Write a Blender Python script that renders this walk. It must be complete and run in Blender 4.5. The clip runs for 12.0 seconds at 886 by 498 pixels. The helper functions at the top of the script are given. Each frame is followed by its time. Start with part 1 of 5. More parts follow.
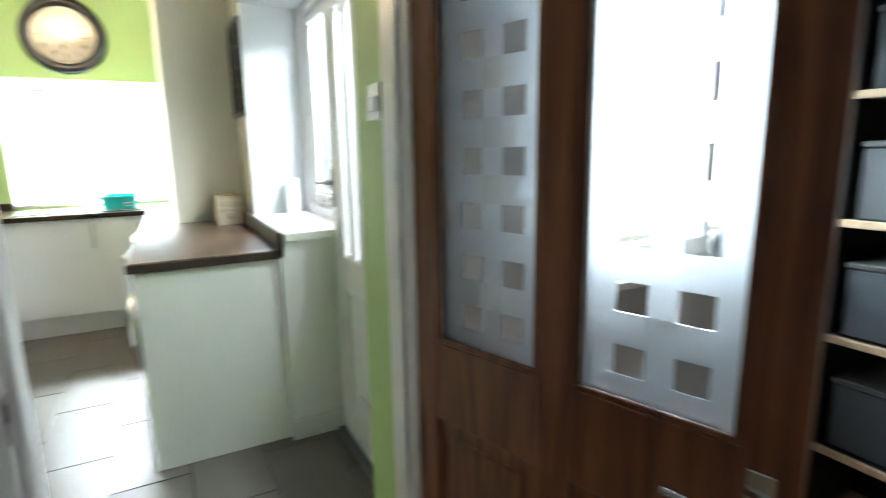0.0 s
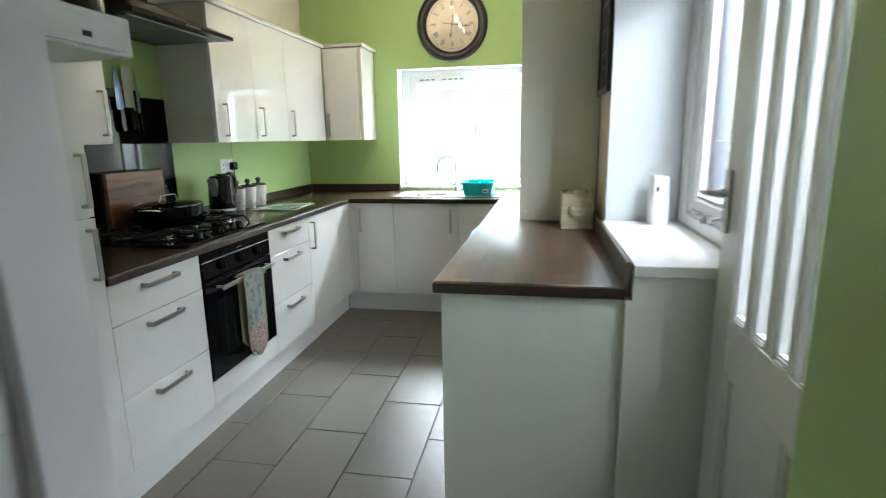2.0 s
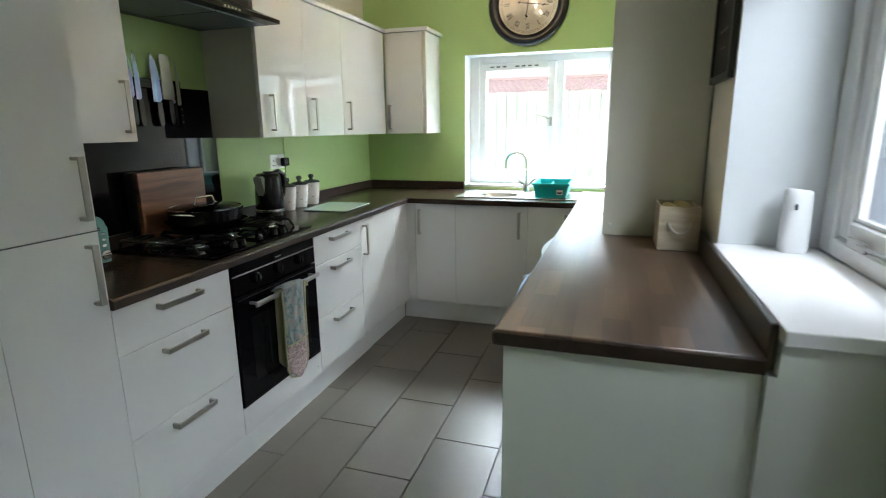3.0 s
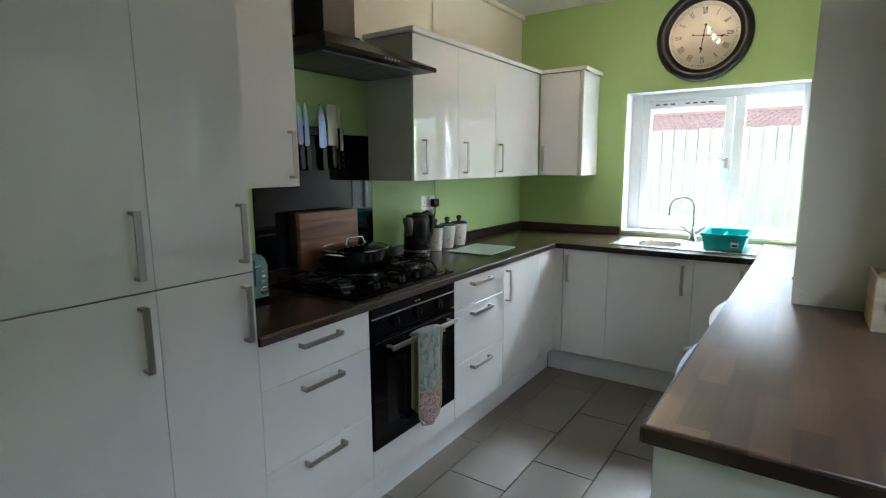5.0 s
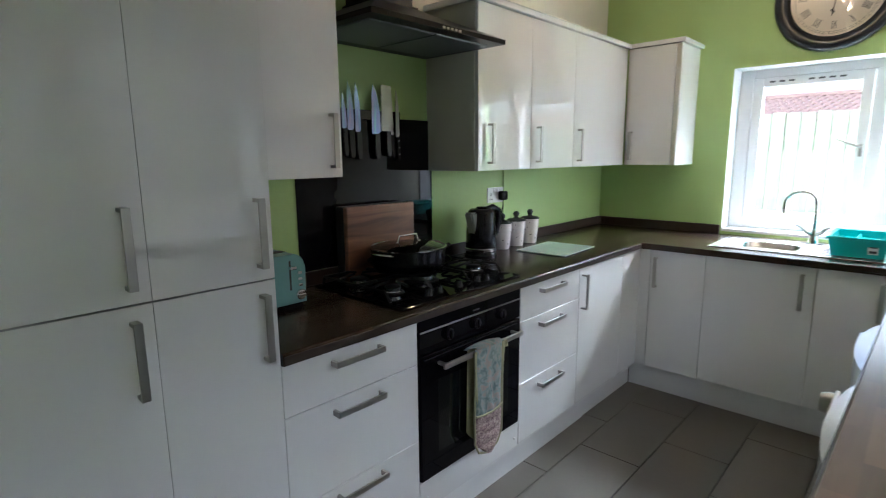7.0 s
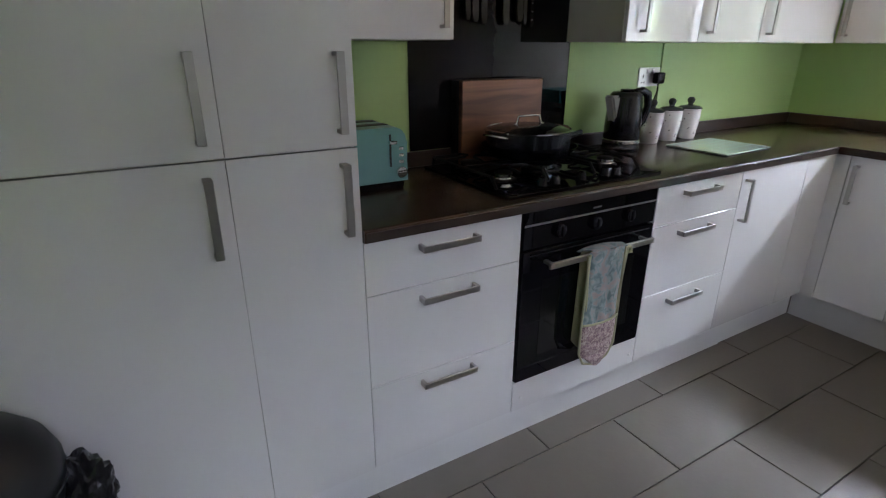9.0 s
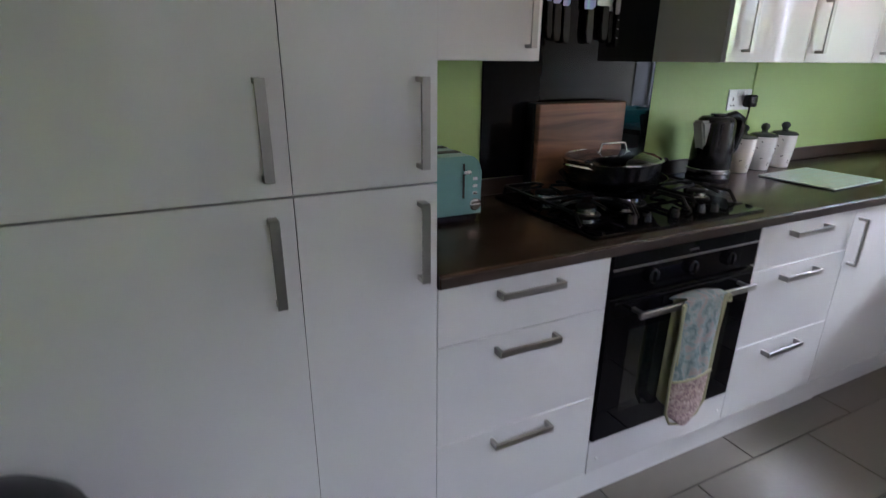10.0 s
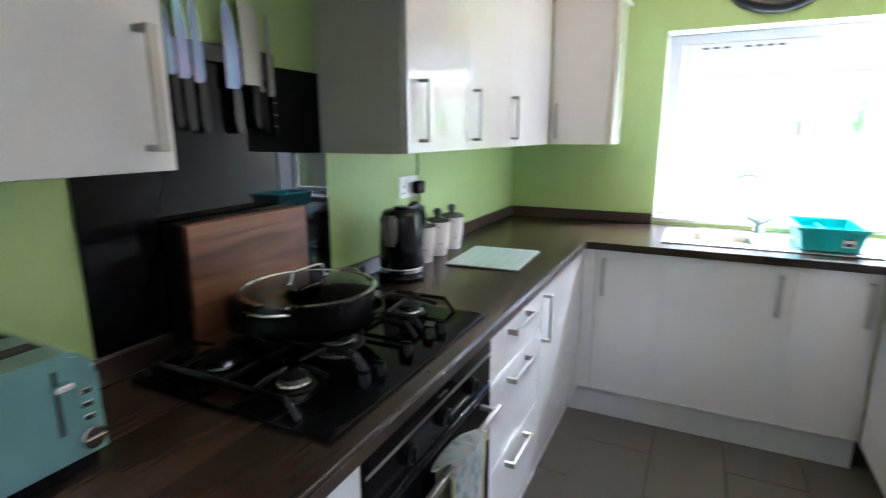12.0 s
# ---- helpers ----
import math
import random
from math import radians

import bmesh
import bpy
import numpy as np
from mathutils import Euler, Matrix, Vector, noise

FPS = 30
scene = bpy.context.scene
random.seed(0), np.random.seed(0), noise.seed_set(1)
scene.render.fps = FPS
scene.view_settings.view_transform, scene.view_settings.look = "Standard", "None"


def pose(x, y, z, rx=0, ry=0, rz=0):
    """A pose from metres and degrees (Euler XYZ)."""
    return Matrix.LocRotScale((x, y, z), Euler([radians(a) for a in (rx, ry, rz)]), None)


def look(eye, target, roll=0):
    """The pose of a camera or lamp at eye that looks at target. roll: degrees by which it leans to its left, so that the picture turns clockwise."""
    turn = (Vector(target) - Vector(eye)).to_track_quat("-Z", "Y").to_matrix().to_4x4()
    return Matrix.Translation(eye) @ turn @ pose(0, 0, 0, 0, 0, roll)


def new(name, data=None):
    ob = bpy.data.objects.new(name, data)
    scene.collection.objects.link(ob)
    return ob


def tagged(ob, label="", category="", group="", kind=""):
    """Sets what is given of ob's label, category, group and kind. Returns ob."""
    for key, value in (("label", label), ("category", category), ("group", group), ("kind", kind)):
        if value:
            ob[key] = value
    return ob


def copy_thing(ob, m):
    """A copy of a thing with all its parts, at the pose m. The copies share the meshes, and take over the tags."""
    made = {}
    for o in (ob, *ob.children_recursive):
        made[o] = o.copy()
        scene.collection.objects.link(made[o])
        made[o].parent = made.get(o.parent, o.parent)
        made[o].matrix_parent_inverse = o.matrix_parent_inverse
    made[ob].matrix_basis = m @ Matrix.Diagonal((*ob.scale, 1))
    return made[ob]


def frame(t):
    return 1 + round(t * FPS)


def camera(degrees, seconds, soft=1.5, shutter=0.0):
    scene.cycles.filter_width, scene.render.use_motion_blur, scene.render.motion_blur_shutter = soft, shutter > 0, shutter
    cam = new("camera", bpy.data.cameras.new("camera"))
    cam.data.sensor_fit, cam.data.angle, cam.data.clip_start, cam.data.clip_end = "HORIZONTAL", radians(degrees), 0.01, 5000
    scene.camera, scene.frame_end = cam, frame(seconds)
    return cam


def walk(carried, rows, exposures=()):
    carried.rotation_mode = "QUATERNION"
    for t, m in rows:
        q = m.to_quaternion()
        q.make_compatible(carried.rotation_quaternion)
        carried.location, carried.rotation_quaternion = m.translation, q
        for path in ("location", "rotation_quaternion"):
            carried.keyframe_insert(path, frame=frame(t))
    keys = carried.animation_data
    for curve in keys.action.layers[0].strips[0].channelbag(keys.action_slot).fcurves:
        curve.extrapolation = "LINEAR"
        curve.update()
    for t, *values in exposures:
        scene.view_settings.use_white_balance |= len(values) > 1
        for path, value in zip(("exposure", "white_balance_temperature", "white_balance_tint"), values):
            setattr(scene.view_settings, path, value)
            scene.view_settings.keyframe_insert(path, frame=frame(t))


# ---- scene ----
cam = camera(80.4, 12.0, soft=1.0, shutter=0.5)
PATH = [
    (0, (1.284, -2.271, 1.334), (2.211, -0.538, 0.962), -0.9),
    (0.5, (1.347, -2.138, 1.344), (1.692, -0.209, 0.947), -1.4),
    (1, (1.413, -1.97, 1.346), (1.452, -0.01, 0.953), -1.1),
    (1.5, (1.487, -1.758, 1.377), (1.314, 0.198, 0.996), -1.2),
    (2, (1.459, -1.504, 1.356), (1.105, 0.42, 0.943), -1.0),
    (2.5, (1.406, -1.283, 1.376), (0.925, 0.608, 0.933), -1.0),
    (3, (1.387, -1.098, 1.389), (0.789, 0.758, 0.941), -0.7),
    (3.5, (1.372, -0.969, 1.403), (0.614, 0.824, 0.942), -0.6),
    (5.5, (1.365, -0.966, 1.435), (0.191, 0.628, 1.151), -0.4),
    (6, (1.36, -0.952, 1.428), (0.154, 0.617, 1.136), -0.4),
    (6.5, (1.306, -0.816, 1.411), (0.055, 0.707, 1.07), -0.4),
    (7, (1.216, -0.676, 1.426), (-0.12, 0.77, 1.075), -0.5),
    (7.2, (1.196, -0.65, 1.414), (-0.173, 0.759, 1.038), -0.4),
    (9, (1.162, -0.457, 1.337), (-0.442, 0.496, 0.616), 0.1),
    (9.5, (1.116, -0.466, 1.331), (-0.509, 0.43, 0.586), 0.1),
    (10, (0.966, -0.457, 1.357), (-0.725, 0.367, 0.678), 0.4),
    (10.5, (0.767, -0.424, 1.383), (-0.887, 0.546, 0.812), 0.3),
    (11, (0.621, -0.318, 1.377), (-0.881, 0.899, 0.864), -0.0),
    (11.5, (0.539, -0.209, 1.408), (-0.711, 1.291, 0.973), -0.2),
    (12, (0.475, -0.139, 1.411), (-0.385, 1.615, 0.983), -0.2),
]
EXPOSURES = [(0.0, 3.35, 6350, 3), (0.5, 3.25, 6350, 4), (1.0, 3.05, 6300, 5), (1.5, 2.7, 6250, 5), (2.0, 2.45, 6200, 5), (3.0, 2.0, 6200, 6), (3.6, 1.78, 6150, 7), (5.5, 1.78, 5950, 9), (7.0, 1.9, 5900, 12), (9.0, 1.9, 6000, 20), (11.0, 2.25, 5850, 22), (11.5, 2.45, 5800, 20), (12.0, 2.6, 5750, 16)]
walk(cam, [(t, look(eye, target, roll)) for t, eye, target, roll in PATH], EXPOSURES)

# ---- world and light ----
world = bpy.data.worlds.new("world")
scene.world = world
world.use_nodes = True
wn = world.node_tree
sky = wn.nodes.new("ShaderNodeTexSky")
sky.sky_type, sky.sun_disc = "NISHITA", False
sky.sun_elevation, sky.sun_rotation = radians(48), radians(222)
sky.air_density, sky.dust_density = 1.0, 3.0
wn.links.new(sky.outputs[0], wn.nodes["Background"].inputs[0])
wn.nodes["Background"].inputs[1].default_value = 0.15

sun = new("sun", bpy.data.lights.new("sun", "SUN"))
sun.data.energy, sun.data.angle, sun.data.color = 3.6, radians(10), (1.0, 0.96, 0.9)
sun.rotation_euler = (radians(42), 0, radians(-42))


def window_light(name, place, size, turn, watts, colour=(0.93, 0.97, 1.0)):
    """Stands in for the sky's light in a window's opening."""
    lamp = new(name, bpy.data.lights.new(name, "AREA"))
    lamp.data.shape, lamp.data.size, lamp.data.size_y = "RECTANGLE", size[0], size[1]
    lamp.data.energy, lamp.data.color = watts, colour
    lamp.location, lamp.rotation_euler = place, [radians(a) for a in turn]
    return lamp


window_light("sky_light_sink", (0.80, 3.72, 2.36), (1.5, 0.62), (-52, 0, 0), 95, (0.88, 0.94, 1.0))
window_light("sky_light_passage", (2.62, -0.10, 2.62), (0.8, 2.0), (0, -63, 180), 36, (0.84, 0.90, 1.0))
window_light("sky_light_room", (2.87, -1.055, 1.57), (1.05, 1.05), (-90, 0, 0), 3.8, (0.86, 0.93, 1.0))

# ---- materials ----


def material(name, colour, rough=0.5, metal=0.0, grain=0.0, scale=40.0, bump=0.0, bump_scale=None, wear=0.0, coat=0.0, spec=0.5):
    """A surface with its colour varied at two scales, and fine relief."""
    m = bpy.data.materials.new(name)
    m.use_nodes = True
    nt = m.node_tree
    b = nt.nodes["Principled BSDF"]
    b.inputs["Roughness"].default_value, b.inputs["Metallic"].default_value = rough, metal
    b.inputs["Specular IOR Level"].default_value = spec
    if coat:
        b.inputs["Coat Weight"].default_value, b.inputs["Coat Roughness"].default_value = coat, 0.05
    co = nt.nodes.new("ShaderNodeTexCoord")
    fine = nt.nodes.new("ShaderNodeTexNoise")
    fine.inputs["Scale"].default_value, fine.inputs["Detail"].default_value = scale, 4
    broad = nt.nodes.new("ShaderNodeTexNoise")
    broad.inputs["Scale"].default_value, broad.inputs["Detail"].default_value = 2.3, 3
    geo = nt.nodes.new("ShaderNodeNewGeometry")
    for n in (fine, broad):
        nt.links.new(geo.outputs["Position"], n.inputs["Vector"])
    base = (*colour, 1)
    mix = nt.nodes.new("ShaderNodeMix")
    mix.data_type = "RGBA"
    g = max(grain, 0.015)
    mix.inputs["A"].default_value = tuple(max(0, c * (1 - g)) for c in colour) + (1,)
    mix.inputs["B"].default_value = tuple(min(1, c * (1 + g)) for c in colour) + (1,)
    add = nt.nodes.new("ShaderNodeMath")
    add.operation = "ADD"
    half = nt.nodes.new("ShaderNodeMath")
    half.operation, half.inputs[1].default_value = "MULTIPLY", 0.5
    nt.links.new(fine.outputs[0], add.inputs[0])
    nt.links.new(broad.outputs[0], add.inputs[1])
    nt.links.new(add.outputs[0], half.inputs[0])
    nt.links.new(half.outputs[0], mix.inputs["Factor"])
    nt.links.new(mix.outputs["Result"], b.inputs["Base Color"])
    if wear:
        rr = nt.nodes.new("ShaderNodeMapRange")
        rr.inputs["To Min"].default_value, rr.inputs["To Max"].default_value = max(0.02, rough - wear), min(1, rough + wear)
        nt.links.new(broad.outputs[0], rr.inputs["Value"])
        nt.links.new(rr.outputs[0], b.inputs["Roughness"])
    if bump:
        bt = fine
        if bump_scale:
            bt = nt.nodes.new("ShaderNodeTexNoise")
            bt.inputs["Scale"].default_value, bt.inputs["Detail"].default_value = bump_scale, 3
            nt.links.new(geo.outputs["Position"], bt.inputs["Vector"])
        bp = nt.nodes.new("ShaderNodeBump")
        bp.inputs["Strength"].default_value, bp.inputs["Distance"].default_value = 1.0, bump
        nt.links.new(bt.outputs[0], bp.inputs["Height"])
        nt.links.new(bp.outputs[0], b.inputs["Normal"])
    return m


def stave_wood(name, axis, dark, light, stave=0.045, length=0.42, rough=0.35, swing=1.05):
    """Block-stave walnut: staves of their own tone, with grain along the given axis."""
    m = material(name, dark, rough, grain=0.1, coat=0.5)
    m.node_tree.nodes["Principled BSDF"].inputs["Coat Roughness"].default_value = 0.2
    nt = m.node_tree
    b = nt.nodes["Principled BSDF"]
    geo = nt.nodes.new("ShaderNodeNewGeometry")
    sep = nt.nodes.new("ShaderNodeSeparateXYZ")
    nt.links.new(geo.outputs["Position"], sep.inputs[0])
    across, along = (sep.outputs[0], sep.outputs[1]) if axis == "y" else (sep.outputs[1], sep.outputs[0])

    def sums(op, a, b, c=None):
        n = nt.nodes.new("ShaderNodeMath")
        n.operation = op
        for k, v in enumerate((a, b, c)):
            if isinstance(v, (int, float)):
                n.inputs[k].default_value = v
            elif v is not None:
                nt.links.new(v, n.inputs[k])
        return n.outputs[0]
    row = sums("FLOOR", sums("DIVIDE", across, stave), None)
    cell = sums("FLOOR", sums("MULTIPLY_ADD", row, 0.53, sums("DIVIDE", along, length)), None)
    put = nt.nodes.new("ShaderNodeCombineXYZ")
    nt.links.new(row, put.inputs[0])
    nt.links.new(cell, put.inputs[1])
    br = nt.nodes.new("ShaderNodeTexWhiteNoise")
    br.noise_dimensions = "2D"
    nt.links.new(put.outputs[0], br.inputs["Vector"])
    gm = nt.nodes.new("ShaderNodeMapping")
    gm.inputs["Scale"].default_value = (3, 45, 45) if axis == "x" else (45, 3, 45)
    nt.links.new(geo.outputs["Position"], gm.inputs["Vector"])
    gr = nt.nodes.new("ShaderNodeTexNoise")
    gr.inputs["Scale"].default_value, gr.inputs["Detail"].default_value, gr.inputs["Distortion"].default_value = 1.0, 6, 0.8
    nt.links.new(gm.outputs[0], gr.inputs["Vector"])
    ad = nt.nodes.new("ShaderNodeMath")
    ad.operation, ad.inputs[1].default_value = "MULTIPLY_ADD", 0.62 * swing
    nt.links.new(br.outputs["Value"], ad.inputs[0])
    sc = nt.nodes.new("ShaderNodeMath")
    sc.operation, sc.inputs[1].default_value, sc.inputs[2].default_value = "MULTIPLY_ADD", 0.6, -0.2
    nt.links.new(gr.outputs[0], sc.inputs[0])
    nt.links.new(sc.outputs[0], ad.inputs[2])
    mix = nt.nodes.new("ShaderNodeMix")
    mix.data_type, mix.clamp_factor = "RGBA", True
    mix.inputs["A"].default_value, mix.inputs["B"].default_value = (*dark, 1), (*light, 1)
    nt.links.new(ad.outputs[0], mix.inputs["Factor"])
    nt.links.new(mix.outputs["Result"], b.inputs["Base Color"])
    return m


def solid_wood(name, dark, light, scale=(3, 3, 30), rough=0.4, rings=2.0):
    m = material(name, dark, rough)
    nt = m.node_tree
    b = nt.nodes["Principled BSDF"]
    geo = nt.nodes.new("ShaderNodeNewGeometry")
    gm = nt.nodes.new("ShaderNodeMapping")
    gm.inputs["Scale"].default_value = scale
    nt.links.new(geo.outputs["Position"], gm.inputs["Vector"])
    gr = nt.nodes.new("ShaderNodeTexNoise")
    gr.inputs["Scale"].default_value, gr.inputs["Detail"].default_value, gr.inputs["Distortion"].default_value = 1.0, 7, rings
    nt.links.new(gm.outputs[0], gr.inputs["Vector"])
    ramp = nt.nodes.new("ShaderNodeValToRGB")
    ramp.color_ramp.elements[0].position, ramp.color_ramp.elements[1].position = 0.33, 0.68
    ramp.color_ramp.elements[0].color, ramp.color_ramp.elements[1].color = (*dark, 1), (*light, 1)
    nt.links.new(gr.outputs[0], ramp.inputs[0])
    nt.links.new(ramp.outputs[0], b.inputs["Base Color"])
    bp = nt.nodes.new("ShaderNodeBump")
    bp.inputs["Distance"].default_value = 0.0006
    nt.links.new(gr.outputs[0], bp.inputs["Height"])
    nt.links.new(bp.outputs[0], b.inputs["Normal"])
    return m


def glass(name, tint=(1, 1, 1), rough=0.0, thin=True):
    m = bpy.data.materials.new(name)
    m.use_nodes = True
    nt = m.node_tree
    b = nt.nodes["Principled BSDF"]
    b.inputs["Base Color"].default_value = (*tint, 1)
    b.inputs["Roughness"].default_value = rough
    b.inputs["Transmission Weight"].default_value = 0.82 if rough > 0.3 else 1.0
    b.inputs["IOR"].default_value = 1.45
    return m


GREEN = material("green_paint", (0.42, 0.58, 0.225), 0.55, grain=0.03, scale=60, bump=0.0004, wear=0.06)
CREAM = material("cream_paint", (0.80, 0.765, 0.66), 0.6, grain=0.03, scale=50, bump=0.0004)
CREAM_PANEL = material("cream_panel", (0.78, 0.74, 0.62), 0.6, grain=0.02, scale=90, bump=0.0002)
WHITE_WALL = material("white_wall_paint", (0.70, 0.72, 0.73), 0.6, grain=0.03, scale=40, bump=0.0005)
CEILING = material("ceiling_paint", (0.80, 0.80, 0.78), 0.8, grain=0.03, scale=30, bump=0.0006)
GREY_WALL = material("grey_wall_paint", (0.48, 0.49, 0.50), 0.7, grain=0.04, scale=50, bump=0.0005)
GLOSS_TRIM = material("white_gloss_paint", (0.78, 0.77, 0.76), 0.28, grain=0.02, scale=30, bump=0.0006, bump_scale=18)
GLOSS_DOOR = material("white_gloss_cabinet", (0.77, 0.765, 0.755), 0.07, grain=0.01, scale=15, bump=0.00004, bump_scale=6, coat=1.0)
CARCASS = material("cream_carcass", (0.62, 0.60, 0.52), 0.4, grain=0.02)
PLINTH = material("white_plinth", (0.70, 0.70, 0.69), 0.35, grain=0.03, wear=0.08)
PENEND = material("white_end_panel", (0.82, 0.83, 0.79), 0.3, grain=0.02, wear=0.05)
STEEL = material("brushed_steel", (0.44, 0.425, 0.40), 0.32, 1.0, grain=0.06, scale=90, wear=0.08)
CHROME = material("chrome", (0.80, 0.80, 0.80), 0.08, 1.0)
SINKSTEEL = material("sink_steel", (0.68, 0.69, 0.70), 0.25, 1.0, grain=0.04, scale=120, wear=0.08)
BLACKGLASS = material("black_glass", (0.004, 0.004, 0.006), 0.03, spec=0.15)
HOODBLACK = material("hood_black", (0.006, 0.006, 0.007), 0.3, spec=0.16, grain=0.2, wear=0.06)
BLACKENAMEL = material("black_enamel", (0.007, 0.007, 0.008), 0.3, grain=0.2, wear=0.08)
CASTIRON = material("cast_iron", (0.006, 0.006, 0.006), 0.5, spec=0.15, grain=0.2, bump=0.0005, bump_scale=300)
BLACKPLASTIC = material("black_plastic", (0.008, 0.008, 0.011), 0.16, spec=0.35, grain=0.1, wear=0.06)
BINBLACK = material("bin_plastic", (0.007, 0.0075, 0.009), 0.35, spec=0.35, grain=0.15, wear=0.1)
DARKGREY = material("dark_grey", (0.11, 0.115, 0.12), 0.45, grain=0.1)
FILTER = material("hood_filter_mesh", (0.20, 0.22, 0.22), 0.45, 0.6, grain=0.15, scale=400, bump=0.0006, bump_scale=600)
TILE = material("grey_porcelain_tile", (0.140, 0.127, 0.106), 0.36, spec=0.4, grain=0.09, scale=25, bump=0.0003, bump_scale=60, wear=0.06)
GROUT = material("dark_grout", (0.035, 0.032, 0.03), 0.9, grain=0.2)
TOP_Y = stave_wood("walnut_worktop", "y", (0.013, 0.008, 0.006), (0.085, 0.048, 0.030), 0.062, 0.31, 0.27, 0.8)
# Same walnut as TOP_Y, tones lifted to carry the window gloss on this run.
TOP_RIGHT = stave_wood("walnut_worktop_lit", "y", (0.030, 0.018, 0.0125), (0.145, 0.085, 0.049), 0.066, 0.27, 0.34, 1.0)
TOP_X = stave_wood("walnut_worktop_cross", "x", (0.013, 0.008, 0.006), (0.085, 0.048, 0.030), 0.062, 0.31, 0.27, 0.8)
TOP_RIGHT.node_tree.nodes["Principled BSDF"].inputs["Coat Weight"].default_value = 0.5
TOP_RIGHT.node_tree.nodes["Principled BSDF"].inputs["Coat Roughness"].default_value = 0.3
for wood in (TOP_Y, TOP_X):
    wood.node_tree.nodes["Principled BSDF"].inputs["Coat Weight"].default_value = 0.25
    wood.node_tree.nodes["Principled BSDF"].inputs["Specular IOR Level"].default_value = 0.35
EDGE = stave_wood("walnut_edging", "y", (0.028, 0.016, 0.012), (0.08, 0.048, 0.034), swing=0.12)
DOORWOOD = solid_wood("stained_pine", (0.12, 0.042, 0.02), (0.30, 0.115, 0.05), (22, 22, 1.6), 0.3, 1.2)
BOARDWOOD = solid_wood("acacia", (0.085, 0.032, 0.015), (0.26, 0.115, 0.055), (4, 2.2, 13), 0.4, 1.3)
PALEWOOD = solid_wood("pale_whitewashed_wood", (0.44, 0.36, 0.24), (0.62, 0.53, 0.39), (4, 4, 30), 0.7, 1.0)
SHELFWOOD = solid_wood("pale_shelf_wood", (0.38, 0.28, 0.18), (0.55, 0.42, 0.29), (3, 30, 30), 0.5, 1.0)
UPVC = material("white_upvc", (0.82, 0.83, 0.83), 0.25, grain=0.01)
MINT = material("mint_enamel", (0.155, 0.33, 0.32), 0.28, grain=0.03, coat=0.3)
TURQ = material("turquoise_plastic", (0.01, 0.42, 0.42), 0.3, grain=0.04)
CERAMIC = material("white_ceramic", (0.74, 0.71, 0.70), 0.2, grain=0.03)
LIDGREY = material("grey_glaze", (0.075, 0.085, 0.085), 0.2, grain=0.1)
SOCKET = material("brushed_socket_plate", (0.62, 0.62, 0.60), 0.35, 0.6, grain=0.05, scale=120)
WHITEPLASTIC = material("white_plastic", (0.80, 0.80, 0.80), 0.3, grain=0.01)
APPLIANCE = material("appliance_white", (0.80, 0.81, 0.82), 0.12, grain=0.01, coat=0.3)
CLOCKFACE = material("clock_paper", (0.78, 0.73, 0.64), 0.5, grain=0.05, scale=30)
INK = material("black_ink", (0.03, 0.03, 0.03), 0.6)
CLOCKRIM = material("black_clock_rim", (0.010, 0.012, 0.018), 0.3, grain=0.2, wear=0.06)
FENCE = solid_wood("pale_green_fence", (0.165, 0.19, 0.185), (0.225, 0.25, 0.243), (20, 20, 2), 0.8, 0.8)
ROOFTILE = material("red_roof_tile", (0.15, 0.105, 0.10), 0.8, grain=0.25, scale=12)
RENDERWALL = material("pebbledash", (0.44, 0.42, 0.37), 0.9, grain=0.45, scale=55, bump=0.012, bump_scale=60)
BRICK = material("purple_brick", (0.16, 0.10, 0.11), 0.85, grain=0.25, scale=30)
PIPE = material("grey_drainpipe", (0.40, 0.43, 0.50), 0.4, grain=0.05)
CONCRETE = material("concrete_ground", (0.30, 0.29, 0.27), 0.9, grain=0.2, scale=12, bump=0.002)
FLOORWOOD = solid_wood("laminate_floor", (0.30, 0.21, 0.13), (0.46, 0.34, 0.22), (3, 30, 30), 0.4, 1.0)
PURPLE = material("purple_curtain", (0.09, 0.06, 0.14), 0.9, grain=0.1)
PAPER = material("kitchen_paper", (0.80, 0.79, 0.77), 0.9, grain=0.02, scale=80, bump=0.0006, bump_scale=120)
CLEAR = glass("clear_glass")
FROST = glass("frosted_glass", (0.86, 0.93, 1.0), 0.55)
LIDGLASS = glass("lid_glass", (0.75, 0.8, 0.8), 0.0)

# ---- builders ----
ORIGIN = {}


def thing(name, at, label, category, group="", kind=""):
    ob = new(name)
    ob.empty_display_size = 0.05
    ob.location = at
    ORIGIN[ob.name] = Vector(at)
    return tagged(ob, label, category, group, kind)


def finish(name, bm, mat, smooth=None):
    bmesh.ops.recalc_face_normals(bm, faces=bm.faces[:])
    me = bpy.data.meshes.new(name)
    bm.to_mesh(me)
    bm.free()
    me.materials.append(mat)
    if smooth is not None:
        for p in me.polygons:
            p.use_smooth = True
        me.set_sharp_from_angle(angle=radians(smooth))
    return me


def part(name, bm, mat, parent, label="", smooth=None, kind=""):
    """One mesh, drawn in world places, as a part of its thing."""
    o = ORIGIN[parent.name]
    bmesh.ops.translate(bm, verts=bm.verts[:], vec=-o)
    ob = new(name, finish(name, bm, mat, smooth))
    ob.parent = parent
    ORIGIN[ob.name] = o
    return tagged(ob, label, kind=kind)


def lone(name, bm, mat, label="", category="", smooth=None, kind="", group=""):
    """A thing or a piece of the setting that is one mesh."""
    ob = new(name, finish(name, bm, mat, smooth))
    ORIGIN[ob.name] = Vector((0, 0, 0))
    return tagged(ob, label, category, group, kind)


